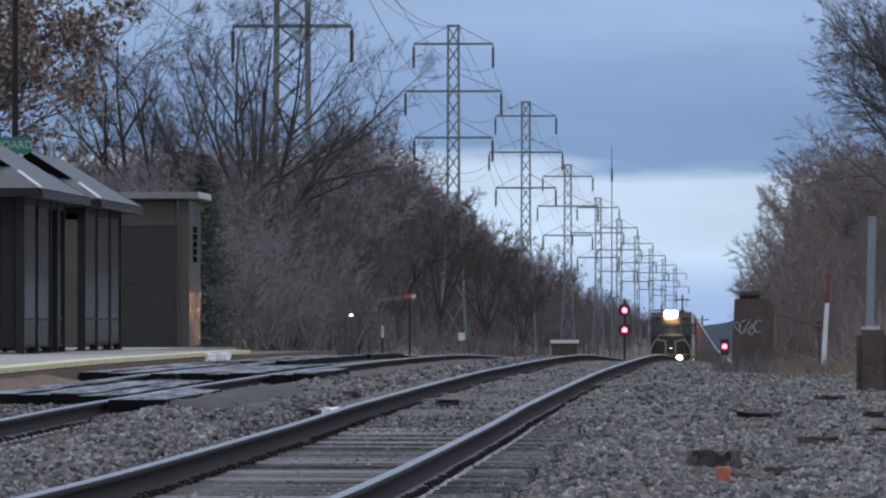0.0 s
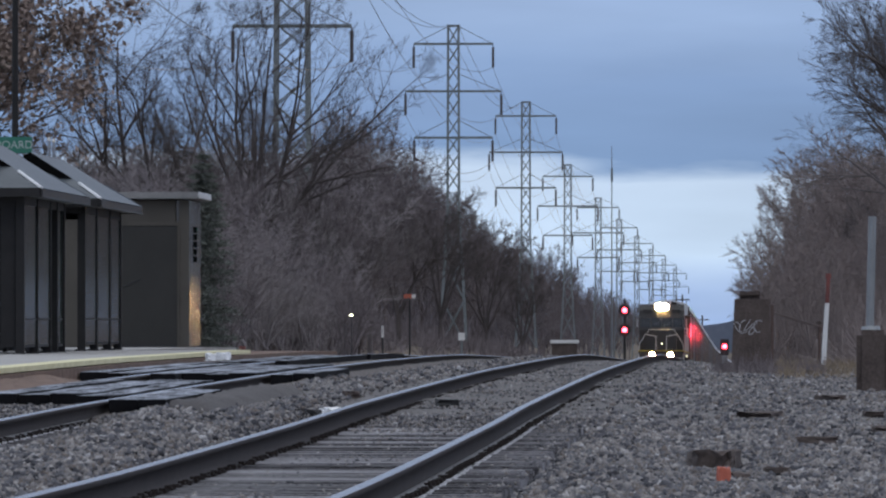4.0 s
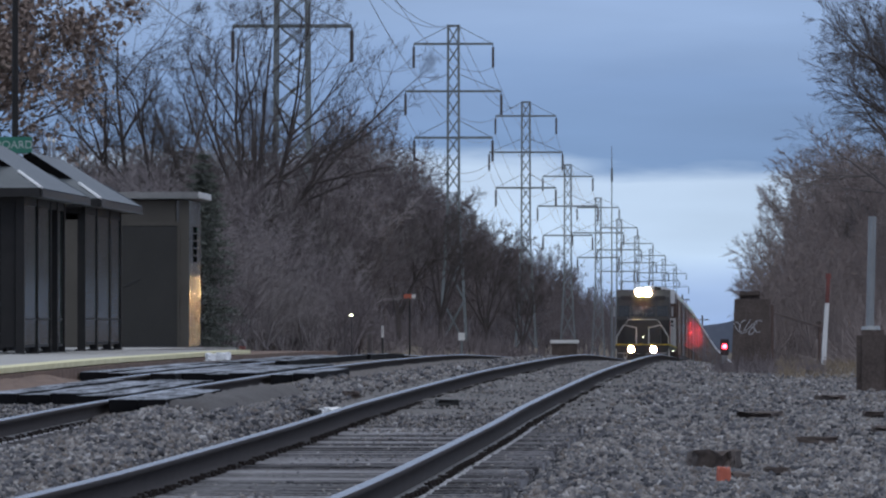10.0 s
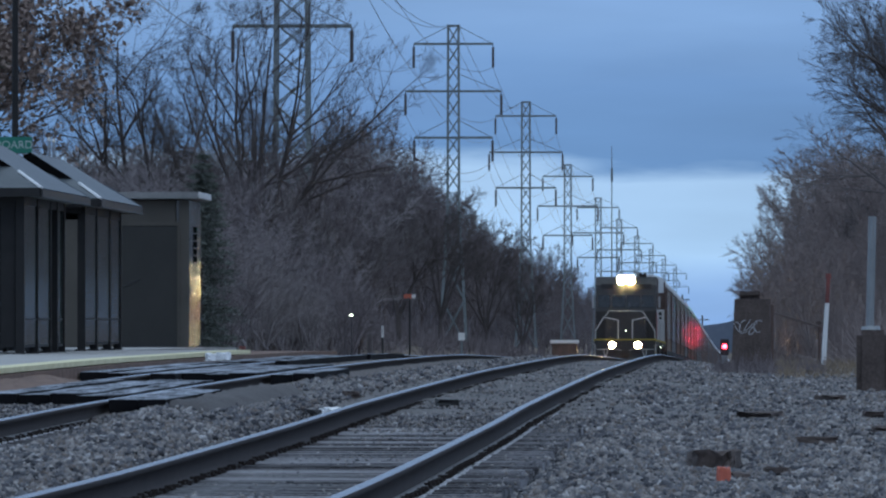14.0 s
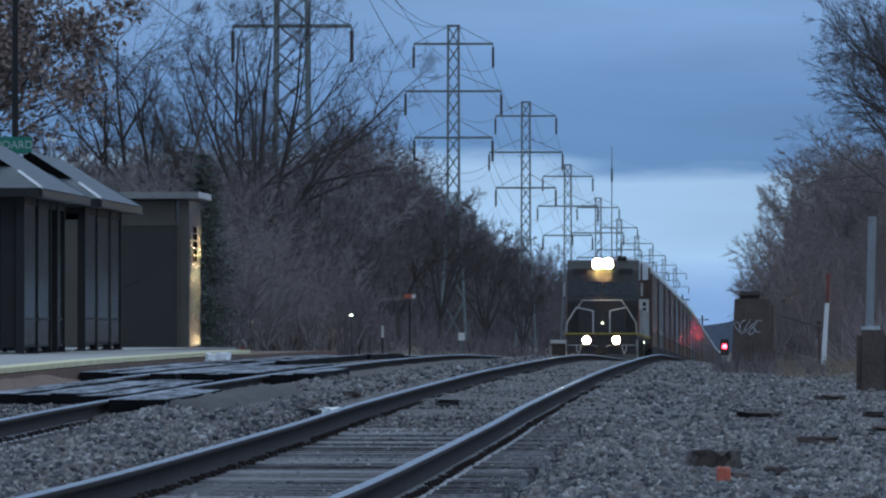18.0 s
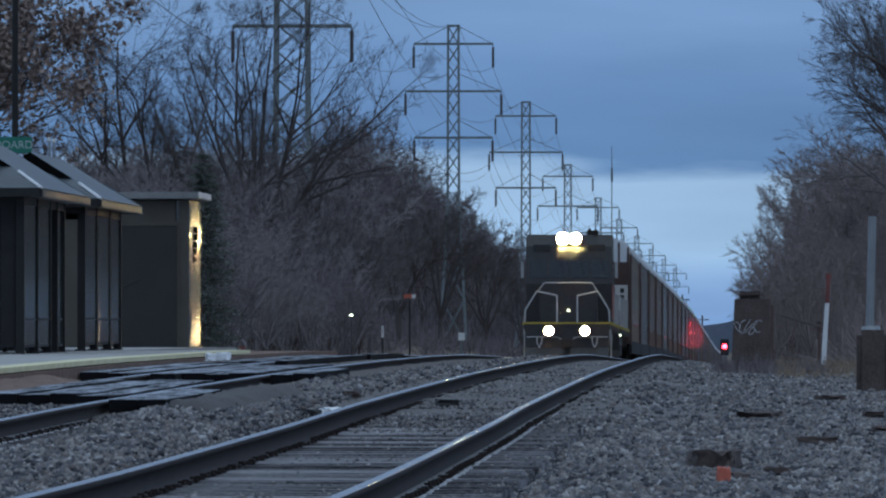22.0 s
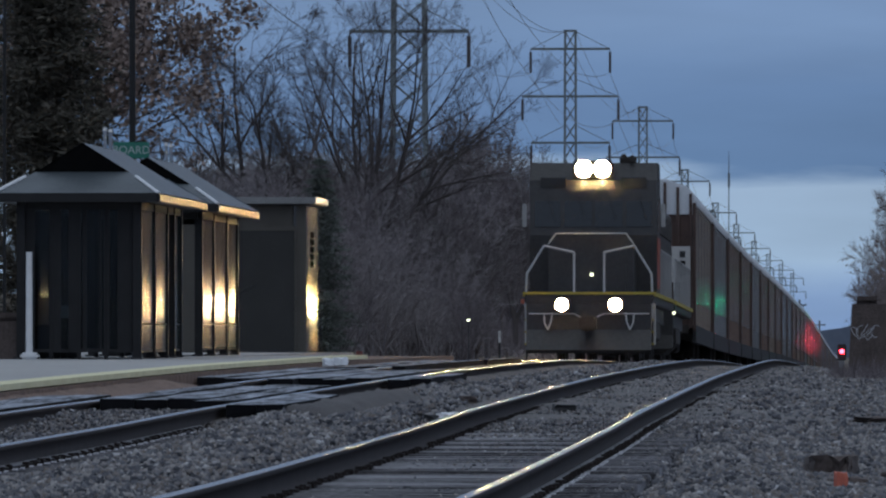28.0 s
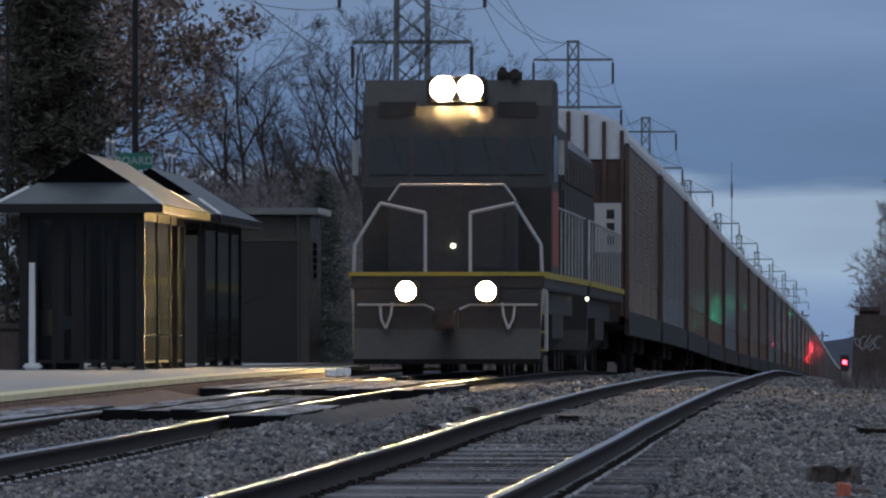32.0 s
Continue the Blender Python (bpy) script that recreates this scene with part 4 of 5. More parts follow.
part("door_sill", Geo().box(-1.42, -0.235, -0.06, 0.0, 0.0, 0.05), M_DARK, hut)
for k in range(3):
    part("graffiti_stroke", Geo().tube((-1.28 + 0.09 * k, -0.038, 1.12 + 0.03 * k), (-1.12 + 0.09 * k, -0.038, 1.24 + 0.03 * k), 0.014, n=5), M_DARK, hut, "dark scrawl")
part("roof_cap", Geo().box(-3.1, 0.17, -0.25, 3.35, 2.80, 2.93, 0.015), M_CAP, hut, "grey flat roof cap")
part("roof_fascia", Geo().box(0.172, 0.185, -0.2, 3.3, 2.82, 2.935), M_TRIM, hut, "pale metal roof edge")
for k in range(5):
    part("vent", Geo().box(-0.005, 0.016, 0.95, 1.75, 1.62 + 0.14 * k, 1.73 + 0.14 * k), M_SLOT, hut, "dark vent slot")

# ---- towers and wires ----


def tower(m, label, wide=1.0):
    tw = thing("transmission_tower", m, label, "pylon", group="row of transmission towers")
    top, waist = 31.2, 13.5

    def half(z):
        return 0.56 * wide + (z < waist) * (waist - z) * 0.055

    levels = [0, 4.5, 8.5, 11.5, 13.5] + [13.5 + 1.75 * k for k in range(1, 11)]
    levels[-1] = top
    for sx in (-1, 1):
        for sy in (-1, 1):
            part("leg", Geo().path([(sx * half(0), sy * half(0), 0), (sx * half(waist), sy * half(waist), waist), (sx * 0.5 * wide, sy * 0.5 * wide, top)], 0.13 * wide ** 0.5, 4), M_STEEL, tw)
    for a, b in zip(levels, levels[1:]):
        g = Geo()
        for s in (-1, 1):
            ha, hb = half(a), half(b)
            g.tube((-ha, s * ha, a), (hb, s * hb, b), 0.06, n=4).tube((ha, s * ha, a), (-hb, s * hb, b), 0.06, n=4)
            g.tube((s * ha, -ha, a), (s * hb, hb, b), 0.06, n=4).tube((s * ha, ha, a), (s * hb, -hb, b), 0.06, n=4)
        part("lattice", g, M_STEEL, tw)
    part("cap", Geo().box(-0.62, 0.62, -0.62, 0.62, top - 0.15, top + 0.05), M_STEEL, tw)
    for z, w in ((20.3, 3.8), (24.8, 4.65), (29.4, 3.85)):
        arm = part("cross_arm", Geo().box(-w, w, -0.12, 0.12, z - 0.11, z + 0.11), M_STEEL, tw)
        for s in (-1, 1):
            part("stay", Geo().tube((s * w, 0, z), (s * 0.5, 0, z + 1.7), 0.045, n=4), M_STEEL, arm)
            part("insulator", Geo().tube((s * w, 0, z - 0.3), (s * w, 0, z - 2.3), 0.13, n=6).tube((s * w, 0, z), (s * w, 0, z - 0.3), 0.04, n=4), M_INSUL, arm,
                 "dark hanging insulator")
    return tw


TX = -30.0
TOWERS = [(521, -0.4), (793, -1.3), (1036, -2.1), (1259, -5.7), (1492, -7.2), (1710, -8.3), (1950, -9.2), (2200, -10), (2480, -10.5), (2800, -11)]
tower(pose(TX, TOWERS[0][0], TOWERS[0][1]), "broad grey steel lattice transmission tower behind bare trees", 1.85)
first_tower = tower(pose(TX, TOWERS[1][0], TOWERS[1][1]), "grey steel lattice transmission tower with three cross arms")
for y, z in TOWERS[2:]:
    copy_thing(first_tower, pose(TX, y, z))
wires = Geo()
spans = [(260, 0.2)] + TOWERS[:7]
for (ya, za), (yb, zb) in zip(spans, spans[1:]):
    for z, w in ((18.0, 3.8), (22.5, 4.65), (27.1, 3.85), (31.2, 0.5)):
        for s in (-1, 1):
            pts = []
            for k in range(21):
                u = k / 20
                pts.append((TX + s * w, ya + (yb - ya) * u, za + z + (zb - za) * u - 4 * 3.5 * u * (1 - u)))
            wires.path(pts, 0.026, 3)
tagged(part("power_line", wires, M_INSUL), "thin dark overhead wires strung between towers", "wires", kind="stuff")
# ---- trees ----


def grow(seed, height, spread=0.55, levels=5, lean=0.0, fork=0.2, thick=0.017, limbs=5, kids=1.0, wide=0.0, bend=0.05):
    """A bare tree as segments (a, b, radius_a, radius_b, level), base at the origin: a trunk, ascending limbs, ever finer branches."""
    r = random.Random(seed)
    segs = []

    def branch(p, d, length, rad, lv, up):
        n = (6, 5, 4, 3, 2, 1)[min(lv, 5)]
        for k in range(n):
            d = (d + Vector((r.gauss(0, 0.09), r.gauss(0, 0.09), r.gauss(0, 0.05) + up))).normalized()
            q = p + d * (length / n)
            ra, rb = rad * (1 - 0.8 * k / n), rad * (1 - 0.8 * (k + 1) / n)
            segs.append((p, q, ra, rb, lv))
            p = q
            if lv < levels and (k >= 1 or lv > 1):
                for _ in range(1 if r.random() > kids - 0.35 * (lv < 2) else 2):
                    side = d.orthogonal().normalized()
                    side.rotate(Matrix.Rotation(r.uniform(0, 2 * math.pi), 3, d))
                    nd = (d + side * spread * r.uniform(0.9, 1.9)).normalized()
                    left = length * (1 - 0.75 * k / n)
                    branch(p, nd, left * r.uniform(0.45, 0.7), min(rb * 0.75, rad * 0.5), lv + 1, 0.03)

    base = Vector((0, 0, 0))
    d = Vector((lean, 0, 1)).normalized()
    h = height * fork
    for k in range(4):
        d = (d + Vector((r.gauss(0, 0.03), r.gauss(0, 0.03), 0))).normalized()
        q = base + d * (h / 4)
        segs.append((base, q, height * thick * (1.25 - 0.09 * k), height * thick * (1.16 - 0.09 * k), 0))
        base = q
    a0 = r.uniform(0, 6.28)
    for k in range(limbs):
        a = a0 + 2 * math.pi * k / limbs + r.uniform(-0.4, 0.4)
        tilt = r.uniform(0.25, 0.95) * (wide or spread * 1.3) if k else 0.12
        nd = (d + Vector((math.cos(a), math.sin(a), 0)) * tilt).normalized()
        branch(base - d * h * 0.25 * r.random() * (k > 1), nd, height * r.uniform(0.55, 0.8) * (1 - 0.12 * tilt * (wide > 0)), height * thick * r.uniform(0.55, 0.8), 1, bend)
    return segs


def tubes(segs, n=3, least=0.0):
    """Segments as n-sided tubes in numpy arrays (vertices, quads)."""
    a = np.array([s[0][:] for s in segs])
    b = np.array([s[1][:] for s in segs])
    ra = np.maximum(np.array([s[2] for s in segs]), least)
    rb = np.maximum(np.array([s[3] for s in segs]), least)
    d = b - a
    d /= np.linalg.norm(d, axis=1)[:, None] + 1e-9
    up = np.where(np.abs(d[:, 2:3]) < 0.9, np.array([[0, 0, 1.0]]), np.array([[1.0, 0, 0]]))
    u = np.cross(d, up)
    u /= np.linalg.norm(u, axis=1)[:, None]
    w = np.cross(d, u)
    rings = []
    for base, rad in ((a, ra), (b, rb)):
        for i in range(n):
            t = 2 * math.pi * i / n
            rings.append(base + (u * math.cos(t) + w * math.sin(t)) * rad[:, None])
    v = np.stack(rings, 1)
    k = np.arange(len(segs))[:, None] * 2 * n
    f = np.concatenate([k + np.array([[i, (i + 1) % n, n + (i + 1) % n, n + i]]) for i in range(n)])
    return v.reshape(-1, 3), f


def slivers(segs, width):
    """Fine twigs as two-sided thin triangles."""
    a = np.array([s[0][:] for s in segs])
    b = np.array([s[1][:] for s in segs])
    r = np.random.default_rng(len(segs))
    o = r.normal(size=a.shape)
    o[:, 1] *= 0.2
    o /= np.linalg.norm(o, axis=1)[:, None]
    v = np.stack([a - o * width, a + o * width, b], 1).reshape(-1, 3)
    return v, np.arange(len(v)).reshape(-1, 3)


def bare_tree(m, seed, height, label, leaves=0, least=0.008, bark=None, **kw):
    bark = bark or M_BARK
    segs = grow(seed, height, **kw)
    top = max(s[1].z for s in segs)
    k = height / top
    segs = [(s[0] * k, s[1] * k, s[2] * k, s[3] * k, s[4]) for s in segs]
    tr = thing("tree", m, label, "tree")
    trunk = [s for s in segs if s[4] <= 2]
    fine = [s for s in segs if s[4] > 2]
    part("trunk", smooth(bulk("trunk", *tubes(trunk, 7), bark)), bark, tr)
    r = random.Random(seed + 100)
    tips = []
    for s in fine:
        for _ in range(int((s[1] - s[0]).length / height / 0.022 + r.random() * 0.8) if leaves == 0 else 0):
            p, d = s[0].lerp(s[1], r.random()), (s[1] - s[0]).normalized()
            d = (d + Vector((r.gauss(0, 0.55), r.gauss(0, 0.55), r.gauss(0.05, 0.5)))).normalized()
            tips.append((p, p + d * height * r.uniform(0.014, 0.04), 0, 0, 9))
    tv, tf = tubes(fine, 3, least)
    tf = np.concatenate([tf[:, [0, 1, 2]], tf[:, [0, 2, 3]]])
    sv, sf = slivers(tips or [(Vector((0, 0, 1)), Vector((0, 0, 1.05)), 0, 0, 9)], least * 0.8)
    part("crown", bulk("crown", np.concatenate([tv, sv]), np.concatenate([tf, sf + len(tv)]), bark), bark, tr, "bare twigs")
    if leaves:
        r = np.random.default_rng(seed)
        tips = np.array([s[1][:] for s in fine if s[4] >= 4])
        c = tips[r.integers(0, len(tips), leaves)] + r.normal(0, 0.16, (leaves, 3))
        u, w = r.normal(size=(leaves, 3)), r.normal(size=(leaves, 3))
        u *= 0.095 / np.linalg.norm(u, axis=1)[:, None]
        w *= 0.06 / np.linalg.norm(w, axis=1)[:, None]
        v = np.stack([c - u, c + w, c + u, c - w], 1).reshape(-1, 3)
        part("foliage", bulk("foliage", v, np.arange(len(v)).reshape(-1, 4), M_LEAF), M_LEAF, tr, "dry brown clinging leaves")
    return tr


def at_pixel(px, y):
    """Sideways place of a picture column of the first view, at distance y."""
    return (px - 1350) / FOC * y


def gz(x, y):
    return float(ground_z(x, y))


def spruce(m, seed, height, width, label, boughs=12, step=0.042, leaf=None):
    leaf = leaf or M_NEEDLE
    r = np.random.default_rng(seed)
    tr = thing("spruce_tree", m, label, "tree")
    part("trunk", Geo().tube((0, 0, 0), (0, 0, height * 0.97), height * 0.018, 0.02, 8), M_BARK, tr)
    vs = []
    z = height * 0.04
    while z < height * 0.985:
        rad = width * (1 - z / height) ** 0.85 + 0.05
        for _ in range(boughs):
            a = r.uniform(0, 2 * math.pi)
            L = rad * r.uniform(0.6, 1.1)
            for k in range(12):
                u = (k + 1) / 12
                p = np.array([math.cos(a) * L * u, math.sin(a) * L * u, z - 0.25 * L * u + 0.12 * L * u * u])
                for _ in range(11):
                    o = r.normal(0, 1, 3) * np.array([0.085, 0.085, 0.05]) * (0.25 + height / 11) * min(1, 0.25 + rad / 0.6)
                    d = r.normal(0, 1, 3)
                    d *= 0.026 * (0.25 + height / 11) / np.linalg.norm(d)
                    q = p + o * 1.1
                    vs += [q - d, q + d, q + o]
        z += height * step
    v = np.array(vs)
    part("crown", bulk("crown", v, np.arange(len(v)).reshape(-1, 3), leaf), leaf, tr, "drooping dark needle boughs")
    return tr


TREES = (
    (458, 380, 11, 18.0, "large bare deciduous tree with spreading dark limbs", dict(levels=5, spread=0.5, fork=0.36, limbs=10, thick=0.013, kids=0.55, wide=1.3, bend=0.07)),
    (250, 330, 12, 15.0, "bare deciduous tree with fine grey twigs", dict(levels=5, spread=0.6, limbs=7, wide=1.3)),
    (-165, 205, 13, 11.5, "oak tree holding dry brown leaves", dict(leaves=17000, levels=4, spread=0.6, wide=0.5, limbs=7)),
    (-360, 235, 19, 13.0, "oak tree holding dry brown leaves", dict(leaves=7000, levels=4, spread=0.6)),
    (350, 460, 15, 17.0, "bare deciduous tree with fine grey twigs", dict(levels=4, spread=0.55)),
    (1772, 300, 16, 17.0, "bare tree beside the tracks", dict(levels=5, spread=0.5, wide=0.42, limbs=8, kids=1.1, bark=M_BARKM)),
    (1690, 480, 17, 20.0, "bare tree at the edge of the woods", dict(levels=5, spread=0.5, limbs=6, wide=0.45, bark=M_BARKF)),
    (1540, 480, 24, 10.5, "slender bare tree at the edge of the woods", dict(levels=4, spread=0.45, limbs=5, wide=0.5, bark=M_BARKF)),
    (1458, 640, 18, 10.0, "bare tree at the edge of the woods", dict(levels=4, spread=0.5, wide=0.7, bark=M_BARKF)),
    (1510, 900, 20, 16.0, "bare tree at the edge of the woods", dict(levels=4, spread=0.5, wide=0.5, bark=M_BARKF)),
    (570, 345, 25, 7.5, "bare tree in front of the woods", dict(levels=4, spread=0.55, limbs=5, wide=0.8, bark=M_BARKF)),
    (705, 600, 41, 13.0, "dark bare tree at the edge of the woods", dict(levels=4, spread=0.55, limbs=6, wide=0.7)),
    (780, 700, 42, 13.0, "dark bare tree at the edge of the woods", dict(levels=4, spread=0.55, limbs=6, wide=0.7)),
    (860, 830, 43, 13.0, "dark bare tree at the edge of the woods", dict(levels=4, spread=0.5, limbs=6, wide=0.6)),
    (925, 980, 44, 13.0, "dark bare tree at the edge of the woods", dict(levels=4, spread=0.5, limbs=6, wide=0.6)),
    (615, 440, 45, 10.5, "dark bare tree in front of the woods", dict(levels=4, spread=0.6, limbs=6, wide=0.8)),
    (540, 395, 46, 11.5, "dark bare tree in front of the woods", dict(levels=4, spread=0.55, limbs=6, wide=0.8)),
    (655, 500, 27, 10.0, "slender bare tree in front of the woods", dict(levels=4, spread=0.5, limbs=5, wide=0.6, bark=M_BARKF)),
)
for px, y, seed, high, label, kw in TREES:
    x = at_pixel(px, y)
    bare_tree(pose(x, y, gz(x, y) - 0.1), seed, high, label, least=0.0035 + y * 0.000008, **kw)
spruce(pose(at_pixel(357, 235), 235, gz(at_pixel(357, 235), 235) - 0.05), 21, 6.4, 1.5, "small dark spruce tree behind the hut")
spruce(pose(at_pixel(-125, 190), 190, gz(at_pixel(-125, 190), 190) - 0.05), 22, 13.0, 2.7, "tall dark evergreen tree behind the shelters", 11, 0.019, M_CEDAR)

# woods: a few kinds of tree, many times over, in one object for each side


def woods(name, places, seeds, material, label):
    kinds = []
    for s in seeds:
        segs = grow(s, 1.0, spread=0.6, levels=3, fork=0.25, kids=0.55, limbs=6, wide=0.9)
        top = max(q[1].z for q in segs)
        segs = [(q[0] / top, q[1] / top, q[2] / top, q[3] / top, q[4]) for q in segs]
        r = random.Random(s)
        twigs = []
        for q in segs:
            if q[4] >= 2:
                for _ in range(4):
                    p = q[0].lerp(q[1], r.random())
                    d = (q[1] - q[0]).normalized() * 0.7 + Vector((r.gauss(0, 0.6), r.gauss(0, 0.6), r.gauss(0.15, 0.5)))
                    twigs.append((p, p + d.normalized() * r.uniform(0.02, 0.06), 0, 0, 9))
        tv, tf = tubes([q for q in segs if q[4] <= 2], 3, 0.0008)
        tf = np.concatenate([tf[:, [0, 1, 2]], tf[:, [0, 2, 3]]])
        sv, sf = slivers([q for q in segs if q[4] > 2] + twigs, 0.0017)
        kinds.append((np.concatenate([tv, sv]), np.concatenate([tf, sf + len(tv)])))
    r = random.Random(seeds[0])
    vs, fs, k = [], [], 0
    for x, y, h in places:
        v, f = kinds[r.randrange(len(kinds))]
        a = r.uniform(0, 2 * math.pi)
        c, s = math.cos(a), math.sin(a)
        w = h * r.uniform(0.75, 1.15)
        vs.append(np.stack([(v[:, 0] * c - v[:, 1] * s) * w + x, (v[:, 0] * s + v[:, 1] * c) * w + y, v[:, 2] * h + gz(x, y) - 0.1], -1))
        fs.append(f + k)
        k += len(v)
    ob = part(name, bulk(name, np.concatenate(vs), np.concatenate(fs), material), material)
    return tagged(ob, label, "woods", kind="stuff")


def ridge_tree(px, ridge, y, k):
    """A tree in picture column px at distance y whose top stands at the share k of the ridge line there."""
    x = at_pixel(px, y)
    top = np.interp(px, [a for a, b in ridge], [b for a, b in ridge])
    full = EYE + (575 - top) / FOC * y - gz(x, y)
    return (x, y, min(30.0, max(3.5, full * k)))


r = random.Random(77)
LEFT_RIDGE = [(380, 235), (560, 175), (640, 195), (700, 255), (760, 290), (830, 360), (880, 400), (960, 430), (1020, 490), (1080, 510), (1150, 550)]
left = []
for px in np.arange(565, 1150, 4.2):
    depth = r.uniform(37, 62)
    left.append(ridge_tree(px, LEFT_RIDGE, min(3200, depth * FOC / (1350 - px)), r.uniform(0.8, 1.02)))
for px in np.arange(565, 1120, 9):
    left.append(ridge_tree(px, LEFT_RIDGE, min(2600, r.uniform(33, 37) * FOC / (1350 - px)), r.uniform(0.35, 0.75)))
for px in np.arange(150, 620, 4.5):
    left.append(ridge_tree(px, [(150, 235), (400, 222), (620, 240)], r.uniform(470, 680), r.uniform(0.5, 1.0)))
for px in np.arange(150, 620, 7.5):
    left.append(ridge_tree(px, [(150, 245), (400, 235), (620, 250)], r.uniform(400, 470), r.uniform(0.8, 1.0)))
for px in np.arange(-60, 470, 3.4):      # pale brush behind the shelters and the hut
    left.append(ridge_tree(px, [(-60, 235), (150, 238), (330, 250), (470, 285)], r.uniform(300, 420), r.uniform(0.55, 1.0)))
for px in np.arange(400, 600, 4.5):      # pale brush round the foot of the big tree
    left.append(ridge_tree(px, [(400, 400), (480, 395), (600, 405)], r.uniform(330, 372), r.uniform(0.6, 1.0)))
for px in np.arange(370, 640, 7):
    left.append(ridge_tree(px, [(370, 380), (640, 400)], r.uniform(290, 370), r.uniform(0.35, 1.0)))
r.shuffle(left)
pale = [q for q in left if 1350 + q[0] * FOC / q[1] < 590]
rest = [q for q in left if 1350 + q[0] * FOC / q[1] >= 590]
cut = len(rest) // 4
woods("woods_left_side", rest[cut:] + pale[:len(pale) // 4], (31, 32, 33, 34), M_TWIGR, "grey-brown leafless woods beyond the towers")
woods("pale_woods", pale[len(pale) // 4:], (31, 33, 38), M_TWIGF, "pale leafless woods beyond the hut")
woods("dark_woods", rest[:cut], (32, 34, 39), M_TWIGD, "dark bare trees among the leafless woods")
RIGHT_RIDGE = [(1335, 470), (1350, 410), (1400, 345), (1450, 280), (1500, 230), (1600, 170)]
right = []
for px in np.arange(1398, 1600, 3.6):
    right.append(ridge_tree(px, RIGHT_RIDGE, r.uniform(560, 1150), r.uniform(0.55, 0.98)))
for px in np.arange(1400, 1640, 6):
    right.append(ridge_tree(px, [(1400, 430), (1600, 300)], r.uniform(300, 520), r.uniform(0.5, 0.95)))
for px in np.arange(1364, 1404, 2.2):      # brush that closes the view behind the pier
    right.append(ridge_tree(px, [(1364, 505), (1404, 395)], r.uniform(360, 700), r.uniform(0.6, 1.0)))
for _ in range(30):
    y = r.uniform(150, 430)
    right.append((y * 0.0155 + 4.5 + 7 * r.random(), y, r.uniform(8, 13)))
for _ in range(45):      # unseen trees carry the woods on beside the line, darkening the panel reflections
    y = r.uniform(250, 640)
    right.append((y * 0.021 + 5 + 26 * r.random(), y, r.uniform(11, 17)))
for _ in range(170):      # unseen deep woods added beyond the verge, so that the glazing mirrors them, not sky
    y = r.uniform(180, 720)
    right.append((max(9.0, y * 0.024) + 3 + 70 * r.random() ** 1.3, y, r.uniform(11, 18)))
woods("woods_right_side", right, (35, 36, 37), M_TWIG, "grey-brown leafless woods beside the railway")


def brush(name, count, place, size, material, label, seed, wide=0.006, clump=1):
    g = np.random.default_rng(seed)
    p = np.array([place(g) for _ in range(count // clump)])[g.integers(0, count // clump, count)]
    p[:, :2] += g.normal(0, 0.16 * size if clump > 1 else 0.0, (count, 2))
    z = ground_z(p[:, 0], p[:, 1])
    a = np.stack([p[:, 0], p[:, 1], z - 0.05], -1)
    d = g.normal(0, 0.6, (count, 3)) + np.array([0, 0, 0.75 if clump == 1 else 0.55])
    d /= np.linalg.norm(d, axis=1)[:, None]
    L = g.uniform(0.4, 1.0, count) * size * (p[:, 2] if p.shape[1] > 2 else 1)
    w = wide * (p[:, 1] / 300 + 0.6)
    o = np.stack([np.ones(count), np.zeros(count), g.normal(0, 0.3, count)], -1) * w[:, None]
    mid = a + d * (L * 0.55)[:, None]
    tip = mid + (d + g.normal(0, 0.3, (count, 3))) * (L * 0.45)[:, None]
    v = np.stack([a - o, a + o, mid + o * 0.7, mid - o * 0.7, tip], 1).reshape(-1, 3)
    k = np.arange(count)[:, None] * 5
    f = np.concatenate([k + np.array([[0, 1, 2]]), k + np.array([[0, 2, 3]]), k + np.array([[3, 2, 4]])])
    ob = part(name, bulk(name, v, f, material), material)
    return tagged(ob, label, "undergrowth", kind="stuff")


def left_brush(g):
    y = 330 + 900 * g.random() ** 1.6
    return (-19 - 26 * g.random() - 0.012 * y * g.random(), y, 0.5 + g.random())


def right_brush(g):
    y = 175 + 900 * g.random() ** 1.5
    return (2.6 + 0.004 * (y - 175) + 12 * g.random() ** 1.5, y, 0.7 + 0.6 * g.random())


brush("brush_left_side", 38000, left_brush, 2.0, M_TWIGR, "dense leafless undergrowth below the woods", 41, 0.009, 24)
brush("brush_right_side", 26000, right_brush, 2.4, M_TWIG, "dense leafless undergrowth beside the tracks", 42, 0.009, 24)
brush("weeds", 2600, lambda g: (-0.75 + 1.9 * g.random(), 136 + 12 * g.random(), 0.6 + 0.8 * g.random()), 0.42, M_TWIGR, "dry brown weeds round the foot of the pier", 44, 0.005, 12)
brush("dry_grass", 9000, lambda g: (0.3 + 6 * g.random() ** 1.3, 128 + 70 * g.random(), 1.0), 0.36, M_GRASS, "dry straw-coloured grass tufts on the verge", 43, 0.006)

